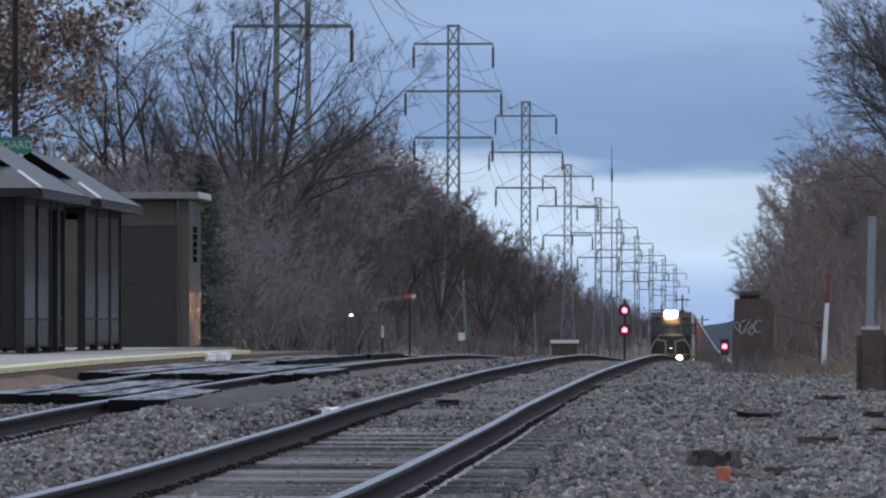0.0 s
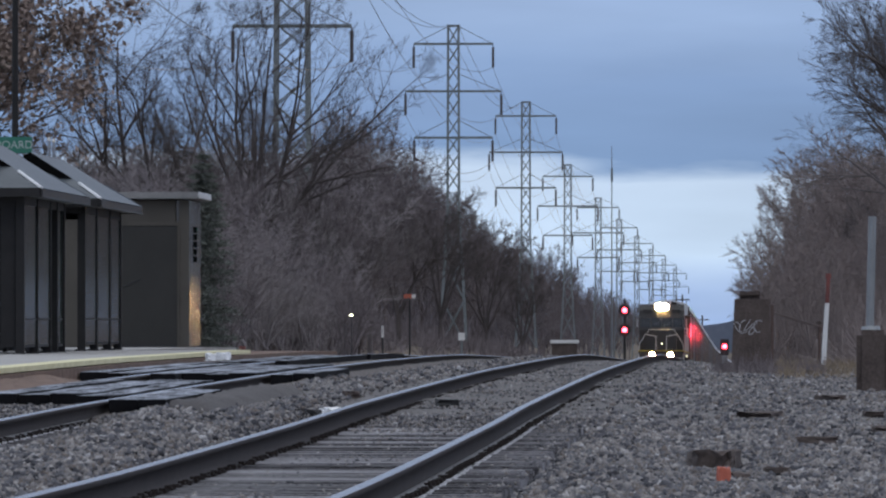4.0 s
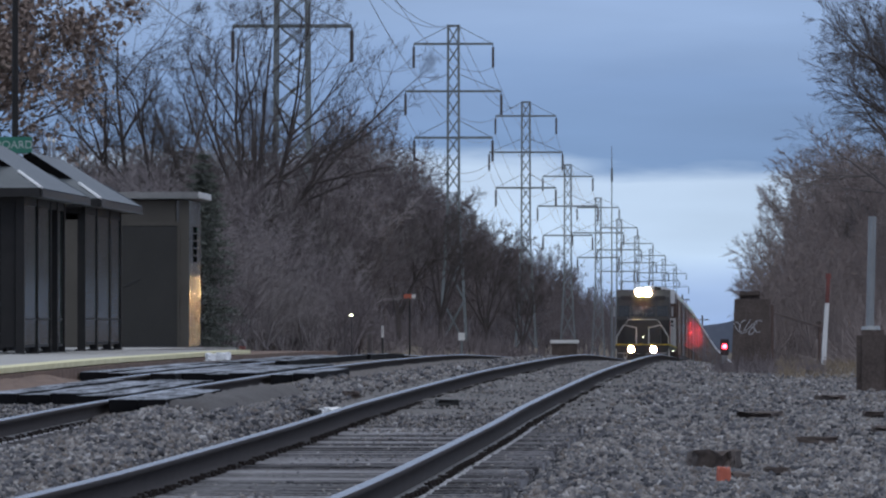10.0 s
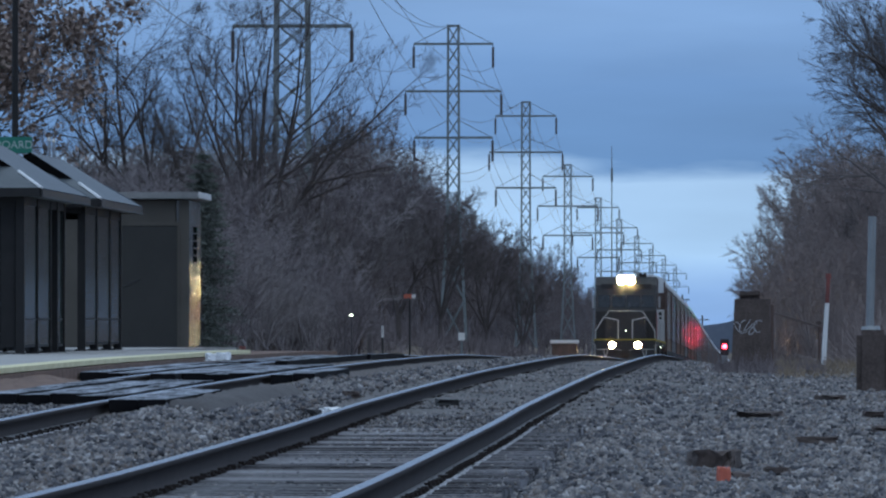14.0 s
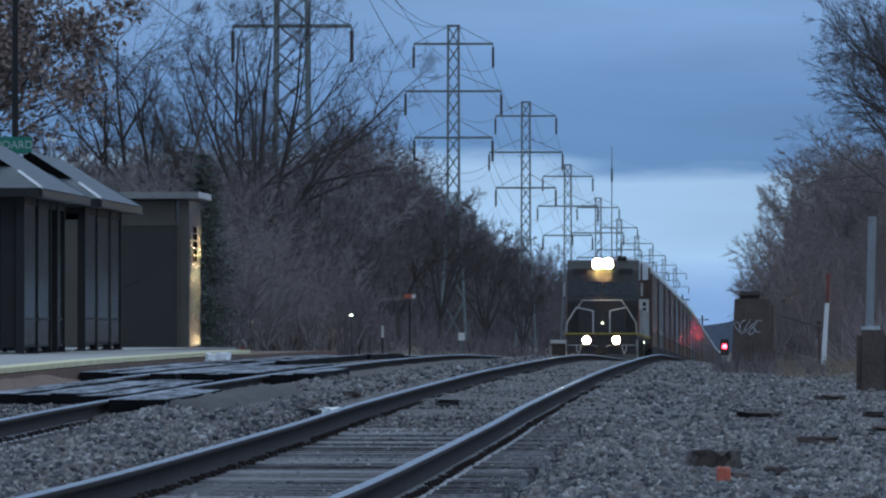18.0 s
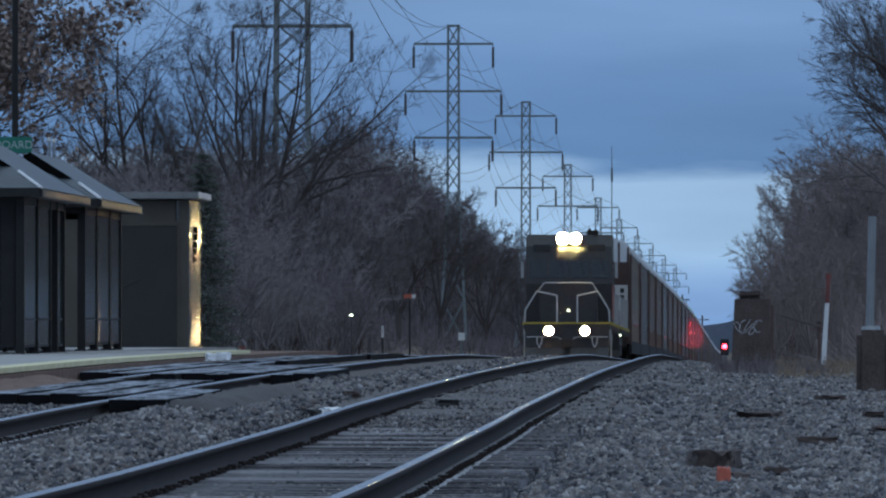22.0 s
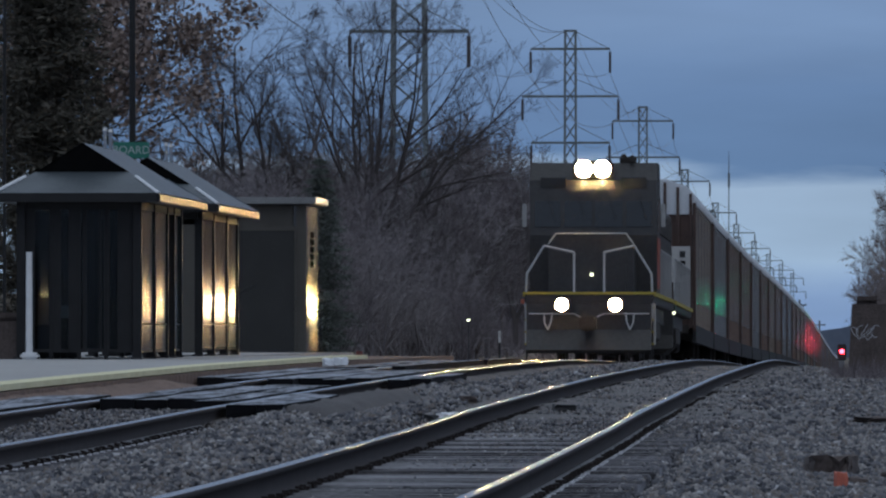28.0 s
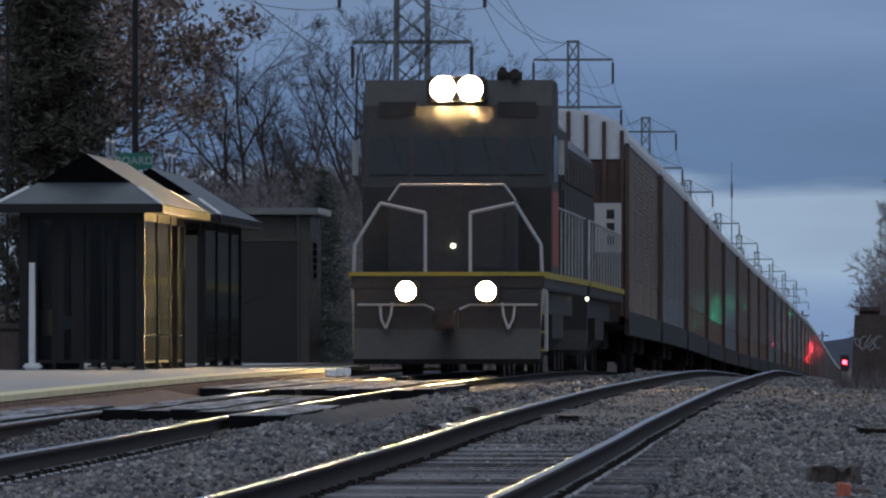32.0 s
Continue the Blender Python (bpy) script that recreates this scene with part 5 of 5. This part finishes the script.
# far hill that closes the view along the line
hx = np.linspace(-1400, 1400, 141)
hz = -20 + 26 * np.exp(-((hx + 120) / 500) ** 2) + 4 * np.sin(hx / 37) + 3 * np.sin(hx / 13 + 1) + np.random.default_rng(9).normal(0, 0.8, 141)
# the haze of distance is painted into the hill's blue-grey
M_HILL = mat("haze_blue_distant_woods", (0.075, 0.09, 0.125), (0.105, 0.12, 0.155), 1.0, scale=0.02, fine=0.3, bump=0.0)
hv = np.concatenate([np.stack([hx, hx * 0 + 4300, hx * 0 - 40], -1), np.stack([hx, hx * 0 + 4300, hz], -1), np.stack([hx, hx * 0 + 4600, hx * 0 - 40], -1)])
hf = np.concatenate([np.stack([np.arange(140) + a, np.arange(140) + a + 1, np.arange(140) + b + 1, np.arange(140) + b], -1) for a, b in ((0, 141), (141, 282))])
tagged(part("backdrop_hill", bulk("backdrop_hill", hv, hf, M_HILL), M_HILL), "wooded hill on the horizon, tinted blue-grey for haze", "hill", kind="structure")
# ---- plank crossings over the far track ----


def crossing(y0, y1, x0, x1, boards, label, r):
    c = thing("crossing_panel", pose(0, 0, 0), label, "crossing panel", group="plank crossings over the track")
    w = (x1 - x0) / boards
    n = max(6, int((y1 - y0) / 1.5))
    for k in range(boards):
        a, b = x0 + k * w + 0.004, x0 + (k + 1) * w - 0.004
        ya, yb = y0 + r.uniform(-0.5, 0.5), y1 + r.uniform(-1.6, 0.4)
        g, top = Geo(), Geo()
        ys = np.linspace(ya, yb, n)
        rag = [(r.uniform(-0.01, 0.01), r.uniform(-0.012, 0.012), r.gauss(0, 0.0045)) for _ in ys]
        dz = 0.012 + r.uniform(-0.01, 0.012)
        for (u, v), (lu, ru, hu), (lv, rv, hv) in zip(zip(ys, ys[1:]), rag, rag[1:]):
            zu, zv = float(rail_z(u)) + dz + hu, float(rail_z(v)) + dz + hv
            g.add([(a, u, zu - 0.19), (b, u, zu - 0.19), (b, v, zv - 0.19), (a, v, zv - 0.19), (a + lu, u, zu), (b + ru, u, zu), (b + rv, v, zv), (a + lv, v, zv)],
                  [(4, 5, 6, 7), (1, 2, 6, 5), (0, 4, 7, 3), (0, 1, 5, 4), (2, 3, 7, 6)])
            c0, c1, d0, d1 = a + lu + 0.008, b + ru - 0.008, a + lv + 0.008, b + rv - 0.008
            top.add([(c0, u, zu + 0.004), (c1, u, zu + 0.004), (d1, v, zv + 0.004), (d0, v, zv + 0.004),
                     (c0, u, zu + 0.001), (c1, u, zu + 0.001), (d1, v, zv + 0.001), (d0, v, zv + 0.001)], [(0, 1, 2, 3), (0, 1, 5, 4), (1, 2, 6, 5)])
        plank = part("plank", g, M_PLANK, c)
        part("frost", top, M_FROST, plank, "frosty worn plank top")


rc = random.Random(8)
OUTSIDE = "black timber crossing panel with frosty top outside the rail"
INSIDE = "black timber crossing panel with frosty top between the rails"
BESIDE = "black timber crossing panel with frosty top beside the platform"
for y0, y1, x0, x1, n, lb in ((74, 82, -5.9, -5.36, 2, OUTSIDE), (77, 92, -7.40, -6.12, 4, INSIDE), (66, 80.5, -8.3, -7.62, 2, BESIDE), (98, 106, -5.9, -5.36, 2, OUTSIDE), (99, 117, -7.40, -6.12, 4, INSIDE),
                              (99, 121, -8.3, -7.62, 2, BESIDE), (124, 149, -7.42, -7.22, 1, INSIDE), (124, 149, -8.3, -7.62, 2, BESIDE), (150.5, 166, -7.42, -7.22, 1, INSIDE)):
    crossing(y0, y1, x0, x1, n, lb, rc)

# ---- sign and poles on the platform ----


def words(text, size, m, parent, material, name="lettering"):
    cu = bpy.data.curves.new(name, "FONT")
    cu.body, cu.size, cu.extrude, cu.align_x, cu.align_y = text, size, 0.003, "CENTER", "CENTER"
    tmp = bpy.data.objects.new(name, cu)
    me = bpy.data.meshes.new_from_object(tmp)
    me.materials.clear()
    me.materials.append(material)
    ob = new(name, me)
    ob.parent = parent
    ob.matrix_local = m
    return ob


SX = at_pixel(24, 140)
lamp_post = thing("lamp_post", pose(SX, 140, plat(140)), "tall dark metal post with a green sign", "post")
part("shaft", Geo().tube((0, 0, 0), (0, 0, 7.5), 0.065, 0.05, 12), M_BRONZE, lamp_post)
part("base", Geo().box(-0.16, 0.16, -0.16, 0.16, 0, 0.05, 0.01), M_BRONZE, lamp_post)
plate = part("sign_plate", Geo().box(-0.32, 0.30, -0.10, -0.08, 3.36, 3.64, 0.006), M_SIGN, lamp_post, "green sign plate")
words("BOARD", 0.19, pose(-0.01, -0.104, 3.50, 90, 0, 0), plate, M_LETTER)

xe = at_pixel(-204, 146)
mast_pole = thing("metal_pole", pose(xe, 146, plat(146) - 0.15), "thin bare metal pole behind the platform", "pole")
part("shaft", Geo().tube((0, 0, 0), (0, 0, 7.2), 0.032, 0.028, 10), M_BRONZE, mast_pole)
part("base", Geo().box(-0.1, 0.1, -0.1, 0.1, 0, 0.04), M_BRONZE, mast_pole)
bollard = thing("white_post", pose(at_pixel(-156, 118.6), 118.3, plat(118.3)), "white painted post on a pale foot beside the shelter", "post")
part("shaft", Geo().tube((0, 0, 0.1), (0, 0, 1.56), 0.05, 0.045, 12), M_WHITE, bollard)
part("foot", Geo().box(-0.12, 0.14, -0.13, 0.13, 0, 0.10, 0.03), M_WHITE, bollard)
litter = thing("litter_bin", pose(at_pixel(-205, 119), 119, plat(119)), "brown concrete litter bin beside the shelter", "bin")
part("body", Geo().prism([(-0.24, 0), (0.24, 0), (0.27, 0.55), (-0.27, 0.55)], "y", -0.25, 0.25), M_BLOCK, litter)
part("lid", Geo().box(-0.29, 0.29, -0.28, 0.28, 0.55, 0.68, 0.075), M_BLOCK, litter)
bin2 = thing("waste_bin", pose(-11.5, 127.6, plat(127.6)), "dark waste bin between the shelters", "bin")
part("body", Geo().tube((0, 0, 0), (0, 0, 0.6), 0.2, 0.23, 14), M_DARK, bin2)
part("lid", Geo().tube((0, 0, 0.6), (0, 0, 0.72), 0.24, 0.12, 14), M_DARK, bin2)
notice = thing("notice_board", pose(at_pixel(-83, 120), 119.2, plat(119.2)), "pale notice on a low stand inside the shelter", "notice")
part("stand", Geo().tube((0, 0, 0), (0, 0, 0.62), 0.02, n=8).box(-0.12, 0.12, -0.12, 0.12, 0, 0.02), M_DARK, notice)
part("sheet", Geo().box(-0.14, 0.14, -0.02, 0.0, 0.60, 0.78), M_WHITE, notice, "pale sheet")

# ---- right of the tracks ----


def level(y, extra=0.0):
    return float(rail_z(y)) - 0.29 + extra


pier = thing("concrete_pier", pose(-0.2, 145, level(145) - 0.05), "weathered brown concrete pier with pale graffiti", "pier")
body = part("body", Geo().prism([(-0.37, 0), (0.37, 0), (0.33, 0.95), (0.33, 1.36), (-0.30, 1.36), (-0.32, 0.95)], "y", 0, 0.8), M_BLOCK, pier)
part("cap", Geo().box(-0.29, 0.22, 0.05, 0.75, 1.358, 1.50, 0.075), M_BLOCK, pier)
rg = random.Random(4)
for k in range(5):
    x, z = -0.26 + 0.085 * k, 0.72 + 0.035 * (k % 3)
    pts = [(x + 0.07 * math.cos(a * 1.3) + 0.01 * a, -0.006, z + 0.12 + 0.11 * math.sin(a + k)) for a in np.arange(0, 4.6, 0.5)]
    part("graffiti_stroke", Geo().path(pts, 0.007, 4), M_CHALK, pier, "pale sprayed scribble")

fence = thing("pipe_barrier", pose(0, 150, level(150)), "rusty sloping pipe barrier beside the pier", "barrier")
part("post", Geo().tube((0.17, 0, -0.1), (0.17, 0, 1.22), 0.03, n=8), M_CAREND, fence)
part("rail", Geo().tube((0.17, 0, 1.08), (1.1, 9, 0.82), 0.022, n=6), M_CAREND, fence)
part("post", Geo().tube((1.1, 9, -0.2), (1.1, 9, 0.86), 0.03, n=8), M_CAREND, fence)

marker = thing("marker_post", pose(at_pixel(1459, 160), 160, level(160, -0.02)), "leaning white marker post with a faded red top", "marker post")
part("shaft", Geo().tube((-0.03, 0, 0), (0.05, 0, 1.32), 0.048, 0.045, 12), M_WHITE, marker)
part("top", Geo().tube((0.05, 0, 1.322), (0.075, 0, 1.8), 0.042, 0.038, 12), M_RED, marker, "faded red top")
part("cap", Geo().tube((0.075, 0, 1.8), (0.076, 0, 1.9), 0.06, 0.05, 12), M_RED, marker, "red cap")

plinth = thing("pipe_on_plinth", pose(at_pixel(1541, 107), 107, level(107, -0.05)), "grey galvanised pipe standing on a dark concrete plinth", "pipe")
part("plinth", Geo().box(-0.19, 0.24, -0.2, 0.25, 0, 0.86, 0.07), M_BLOCK, plinth)
part("flange", Geo().tube((0, 0, 0.86), (0, 0, 0.91), 0.13, 0.11, 16), M_GALV, plinth)
part("pipe", Geo().tube((-0.015, 0, 0.9), (0.02, 0, 2.34), 0.053, 0.053, 20), M_GALV, plinth)

# ---- signals ----
mast = thing("railway_signal", pose(-9.5, 563, gz(-9.5, 563)), "railway signal mast showing two red lights", "signal")
part("mast", Geo().tube((0, 0, 0), (0, 0, 5.4), 0.09, n=10), M_DARK, mast)
for z in (4.62, 3.26):
    head = part("signal_head", Geo().tube((0, -0.25, z), (0, -0.20, z), 0.42, n=20).box(-0.16, 0.16, -0.2, 0, z - 0.2, z + 0.2), M_DARK, mast)
    part("lens", Geo().tube((0, -0.30, z), (0, -0.25, z), 0.17, n=16), L_RED, head, "glowing red lens")
dwarf = thing("dwarf_signal", pose(-1.4, 300, float(rail_z(300)) - 0.3), "low dwarf signal with one red light", "signal")
part("stand", Geo().box(-0.10, 0.10, 0, 0.2, 0, 0.85, 0.02), M_GALV, dwarf)
part("head", Geo().box(-0.16, 0.16, 0, 0.25, 0.85, 1.45, 0.03), M_DARK, dwarf)
part("lens", Geo().tube((0, -0.04, 1.18), (0, 0.0, 1.18), 0.085, n=16), L_RED, dwarf, "glowing red lens")

road_signal = thing("road_signal", pose(7.5, 900, gz(7.5, 900)), "road signal with red and green lights behind the trackside brush", "signal")
part("mast", Geo().tube((0, 0, 0), (0, 0, 9.0), 0.1, n=10), M_DARK, road_signal)
for k, (z, lens_mat, colour, watts) in enumerate(((8.2, L_GREEN, (0.02, 1.0, 0.35), 1.2e5), (4.2, L_RED, (1.0, 0.02, 0.03), 0.35e5))):
    head = part("signal_head", Geo().box(-0.2, 0.2, -0.2, 0.1, z - 0.25, z + 0.25, 0.03), M_DARK, road_signal)
    part("lens", Geo().tube((0, -0.24, z), (0, -0.2, z), 0.15, n=16), lens_mat, head)
    beam = new("signal_beam", bpy.data.lights.new("signal_beam", "SPOT"))
    beam.data.energy, beam.data.color, beam.data.spot_size, beam.data.shadow_soft_size = watts, colour, radians(5), 0.15
    beam.data.spot_blend = 1.0
    zz = gz(7.5, 900) + z
    beam.matrix_world = look((7.5 - 0.4 * k, 899.4, zz), (-5.2, 300, 1.5))

cabinet = thing("relay_cabinet", pose(-9.7, 400, -1.4 + EYE - 0.45), "low dark relay cabinet with a white lid", "cabinet")
part("body", Geo().box(-0.62, 0.62, 0, 0.9, -0.3, 0.93, 0.02), M_BLOCK, cabinet)
part("lid", Geo().box(-0.69, 0.69, -0.08, 0.98, 0.93, 1.1, 0.02), M_WHITE, cabinet, "white lid")


def small_sign(px, y, top, w, h, label, materials, post=M_DARK):
    x = at_pixel(px, y)
    s = thing("trackside_sign", pose(x, y, gz(x, y)), label, "sign")
    z = EYE - (top - 575) / FOC * y - gz(x, y)
    part("post", Geo().tube((0, 0, 0), (0, 0, max(z, 0.3)), 0.05, n=8), post, s)
    step = w / len(materials)
    for k, mt in enumerate(materials):
        part("plate", Geo().box(-w / 2 + k * step, -w / 2 + (k + 1) * step, -0.08, -0.055, z - h, z), mt, s)


small_sign(725, 430, 521, 0.62, 0.22, "small orange and white sign on a thin post", (M_ORANGE, M_ORANGE, M_WHITE))
small_sign(677, 420, 577, 0.12, 0.6, "short white marker with a red top", (M_WHITE,))
small_sign(817, 380, 589, 0.30, 0.36, "small white square sign near the ground", (M_WHITE,), M_STEEL)
xl = at_pixel(622, 268)
yard = thing("yard_lamp", pose(xl, 268, gz(xl, 268)), "small lit lamp on a thin post before the woods", "lamp")
part("post", Geo().tube((0, 0, -0.05), (0, 0, 0.9), 0.02, n=8), M_DARK, yard)
zl = EYE + (575 - 558) / FOC * 268 - gz(xl, 268)
part("lamp_glass", Geo().box(-0.06, 0.05, -0.08, 0.04, zl - 0.025, zl + 0.025, 0.012), L_WARM, yard, "glowing lamp")
part("bracket", Geo().tube((0, 0, 0.9), (0, 0, max(zl, 0.92)), 0.016, n=6), M_DARK, yard)

xm = at_pixel(1083, 1500)
antenna = thing("antenna_mast", pose(xm, 1500, gz(xm, 1500)), "tall thin antenna mast far behind the towers", "mast")
part("shaft", Geo().tube((0, 0, 0), (0, 0, 39), 0.15, 0.08, 8), M_STEEL, antenna)
part("array", Geo().box(-0.2, 0.2, -0.2, 0.2, 34.5, 37).tube((0, 0, 39), (0, 0, 41), 0.06, n=6), M_STEEL, antenna)
for px, y, h in ((1208, 1250, 15), (1243, 1400, 13), (1171, 1150, 12)):
    x = at_pixel(px, y)
    p = thing("utility_pole", pose(x, y, gz(x, y)), "distant dark utility pole", "pole", group="distant poles")
    part("shaft", Geo().tube((0, 0, 0), (0, 0, h), 0.2, 0.13, 8), M_BARK, p)
    part("cross_arm", Geo().box(-1.1, 1.1, -0.08, 0.08, h - 0.9, h - 0.7), M_BARK, p)

# ---- litter and loose timbers ----


def lump(seed, sx, sy, sz):
    """An irregular bevelled block."""
    rr = random.Random(seed)
    bm = bmesh.new()
    bmesh.ops.create_cube(bm, size=1)
    bmesh.ops.subdivide_edges(bm, edges=bm.edges[:], cuts=2, use_grid_fill=True)
    for v in bm.verts:
        v.co = Vector((v.co.x * sx, v.co.y * sy, (v.co.z + 0.5) * sz)) + Vector((rr.gauss(0, 0.05) * sx, rr.gauss(0, 0.05) * sy, rr.gauss(0, 0.07) * sz))
    bm.verts.index_update()
    g = Geo().add([v.co[:] for v in bm.verts], [[v.index for v in f.verts] for f in bm.faces])
    bm.free()
    return g


def ground_at(px, py):
    """A place on the ground that shows at a picture point of the first view."""
    y = 30.0
    while y < 400:
        x = at_pixel(px, y)
        if EYE - (py - 575) / FOC * y <= gz(x, y) + 0.02:
            return x, y
        y += 0.1
    return at_pixel(px, 200), 200


for name, px, py, sz, mt, label, turn in (
        ("timber_block", 1255, 826, (0.27, 0.5, 0.14), M_BLOCK, "rotten brown tie stump lying on the ballast", 8),
        ("timber_block", 1292, 828, (0.10, 0.4, 0.15), M_BLOCK, "rotten brown tie stump lying on the ballast", -10),
        ("timber_block", 1300, 847, (0.13, 0.35, 0.07), M_BLOCK, "flat dark scrap of timber on the ballast", 15),
        ("flag_marker", 1281, 851, (0.075, 0.06, 0.115), M_ORANGE, "crumpled bright orange marker on the ballast", 20),
        ("plank", 1345, 738, (0.34, 0.9, 0.05), M_BLOCK, "dark weathered plank lying on gravel", -8),
        ("plank", 1448, 785, (0.13, 0.3, 0.05), M_BLOCK, "dark weathered plank lying on gravel", 80),
        ("plank", 1545, 738, (0.2, 0.3, 0.05), M_BLOCK, "dark weathered plank lying on gravel", 5),
        ("plank", 1375, 838, (0.07, 0.2, 0.04), M_BLOCK, "dark weathered plank lying on gravel", 40),
        ("plank", 1560, 765, (0.16, 0.3, 0.05), M_BLOCK, "dark weathered plank lying on gravel", 10),
        ("plank", 1470, 708, (0.2, 0.5, 0.05), M_BLOCK, "dark weathered plank lying on gravel", 20),
        ("plastic_rag", 588, 735, (0.16, 0.5, 0.10), M_BAG, "crumpled white plastic rag beside the rail", 12),
        ("dark_scrap", 545, 738, (0.09, 0.3, 0.09), M_DARK, "dark scrap beside the rail", 40),
        ("dark_scrap", 790, 716, (0.20, 0.3, 0.08), M_DARK, "dark scrap of timber between the rails", 10),
        ("dark_scrap", 620, 700, (0.14, 0.3, 0.07), M_BLOCK, "dark stump of timber on the ballast", 10)):
    x, y = ground_at(px, py)
    ob = part(name, lump(px, *sz), mt)
    ob.matrix_world = pose(x, y, gz(x, y) + (0.025 if name == "plank" else -0.01), 0, 0, turn)
    tagged(ob, label, "debris" if name != "plank" else "plank")
for px, y, dz in ((372, 118, 0.05), (395, 118.5, 0.06)):
    x = at_pixel(px, y)
    ob = part("plastic_bag", lump(px, 0.13, 0.2, 0.11), M_BAG)
    ob.matrix_world = pose(x, y, float(rail_z(y)) + dz, 0, 0, px)
    tagged(ob, "crumpled white plastic bag on the crossing planks", "bag")
xr = at_pixel(428, 150)
flag = thing("red_flag", pose(xr, 150, gz(xr, 150) + 0.1), "small red marker flag beside the platform end", "flag")
part("stick", Geo().tube((0, 0, 0), (0, 0, 0.24), 0.008, n=6), M_DARK, flag)
part("cloth", Geo().box(-0.06, 0.06, -0.004, 0.004, 0.10, 0.24), M_RED, flag)

# ---- ballast stones ----


def stones(name, count, y0, y1, density_seed, lo, hi, label, fine=True):
    g = np.random.default_rng(density_seed)
    if fine:
        bm = bmesh.new()
        bmesh.ops.create_icosphere(bm, subdivisions=1, radius=1)
        bm.verts.index_update()
        base = np.array([v.co[:] for v in bm.verts])
        tri = np.array([[v.index for v in f.verts] for f in bm.faces])
        bm.free()
    else:
        base = np.array([(1, 0, 0), (-1, 0, 0), (0, 1, 0), (0, -1, 0), (0, 0, 1), (0, 0, -1)], float)
        tri = np.array([(0, 2, 4), (2, 1, 4), (1, 3, 4), (3, 0, 4), (2, 0, 5), (1, 2, 5), (3, 1, 5), (0, 3, 5)])
    k = len(base)
    y = y0 + (y1 - y0) * g.random(count * 2)
    xa = np.maximum(-8.38, -1590 / FOC * y - 0.2)
    xb = 240 / FOC * y + 0.2
    x = xa + (xb - xa) * g.random(count * 2)
    keep = np.ones(len(x), bool)
    for c in (NEAR, FAR):
        for s in (-0.755, 0.755):
            keep &= np.abs(x - c - s) > np.where(y < 68, 0.21, 0.14)
    for a, b, u, v in ((-5.95, -5.3, 73.5, 82.5), (-7.5, -6.1, 76.5, 92.5), (-8.4, -7.6, 65.5, 81), (-5.95, -5.3, 97.5, 106.5), (-7.5, -6.1, 98.5, 117.5), (-8.4, -7.6, 98.5, 121.5),
                       (-7.5, -7.2, 123.5, 167), (-8.4, -7.6, 123.5, 149.5)):
        keep &= ~((x > a) & (x < b) & (y > u) & (y < v))
    keep &= ~((x < -5.6) & (y > 78) & (y < 176)) | (g.random(len(x)) < 0.12)
    keep &= ~((x > -5.4) & (x < -4.8) & (y > 73) & (y < 91)) | (g.random(len(x)) < 0.4)
    on_tie = np.zeros(len(x), bool)
    for c in (NEAR, FAR):
        on_tie |= np.abs(x - c) < 1.3
    keep &= ~on_tie | (g.random(len(x)) < np.where((y > 74) | (x > NEAR + 1.12), 0.9, np.where(y > 58, 0.55, 0.42)))
    keep &= ~((x > -5.95) & (x < -5.42) & (y < 73)) | (g.random(len(x)) < 0.3)
    x, y, on_tie = x[keep][:count], y[keep][:count], on_tie[keep][:count]
    n = len(x)
    size = (lo + (hi - lo) * g.random(n) ** 1.3) * np.where(on_tie, 0.62, 1.0)
    z = ground_z(x, y) + 0.05 * (on_tie & (y < 74)) + 0.15 * (x < -6.1) * np.clip((y - 64) / 10, 0, 1) * (y < 176) + size * g.uniform(-0.3, 0.4, n)
    q = g.normal(size=(n, 4))
    q /= np.linalg.norm(q, axis=1)[:, None]
    w, a, b, c = q.T
    R = np.stack([1 - 2 * (b * b + c * c), 2 * (a * b - c * w), 2 * (a * c + b * w), 2 * (a * b + c * w), 1 - 2 * (a * a + c * c), 2 * (b * c - a * w),
                  2 * (a * c - b * w), 2 * (b * c + a * w), 1 - 2 * (a * a + b * b)], -1).reshape(n, 3, 3)
    shape = base[None] * g.uniform(0.5, 1.25, (n, k, 1)) * g.uniform(0.55, 1.1, (n, 1, 3))
    v = np.einsum("nij,nkj->nki", R, shape) * size[:, None, None] + np.stack([x, y, z], -1)[:, None]
    f = tri[None] + (np.arange(n) * k)[:, None, None]
    ob = part(name, bulk(name, v.reshape(-1, 3), f.reshape(-1, 3), M_STONE), M_STONE)
    return tagged(ob, label, "gravel", kind="stuff")


stones("ballast", 15000, 33, 44, 51, 0.012, 0.040, "broken grey ballast stones round the tracks")
stones("ballast_middle", 54000, 44, 78, 53, 0.014, 0.052, "broken grey ballast stones beside the crossing planks", False)
stones("ballast_beyond", 30000, 78, 175, 52, 0.02, 0.055, "broken grey ballast stones further along the tracks", False)
# ---- motion of the train ----


def motions():
    times = [0, 2, 4, 6, 8, 10, 12, 14, 16, 18, 20, 22, 24, 26, 28, 30, 32]
    for ob, behind in TRAIN:
        length = 20.0 if behind < 39 else CAR
        rows = []
        for t in times:
            y = 598.0 - 13.6 * t - 0.036 * t * t + behind
            za, zb = float(rail_z(y + length * 0.15)), float(rail_z(y + length * 0.85))
            slope = (zb - za) / (length * 0.7)
            rows.append((t, pose(FAR, y, za - slope * length * 0.15, math.degrees(math.atan(slope)), 0, 0)))
        walk(ob, rows)


motions()
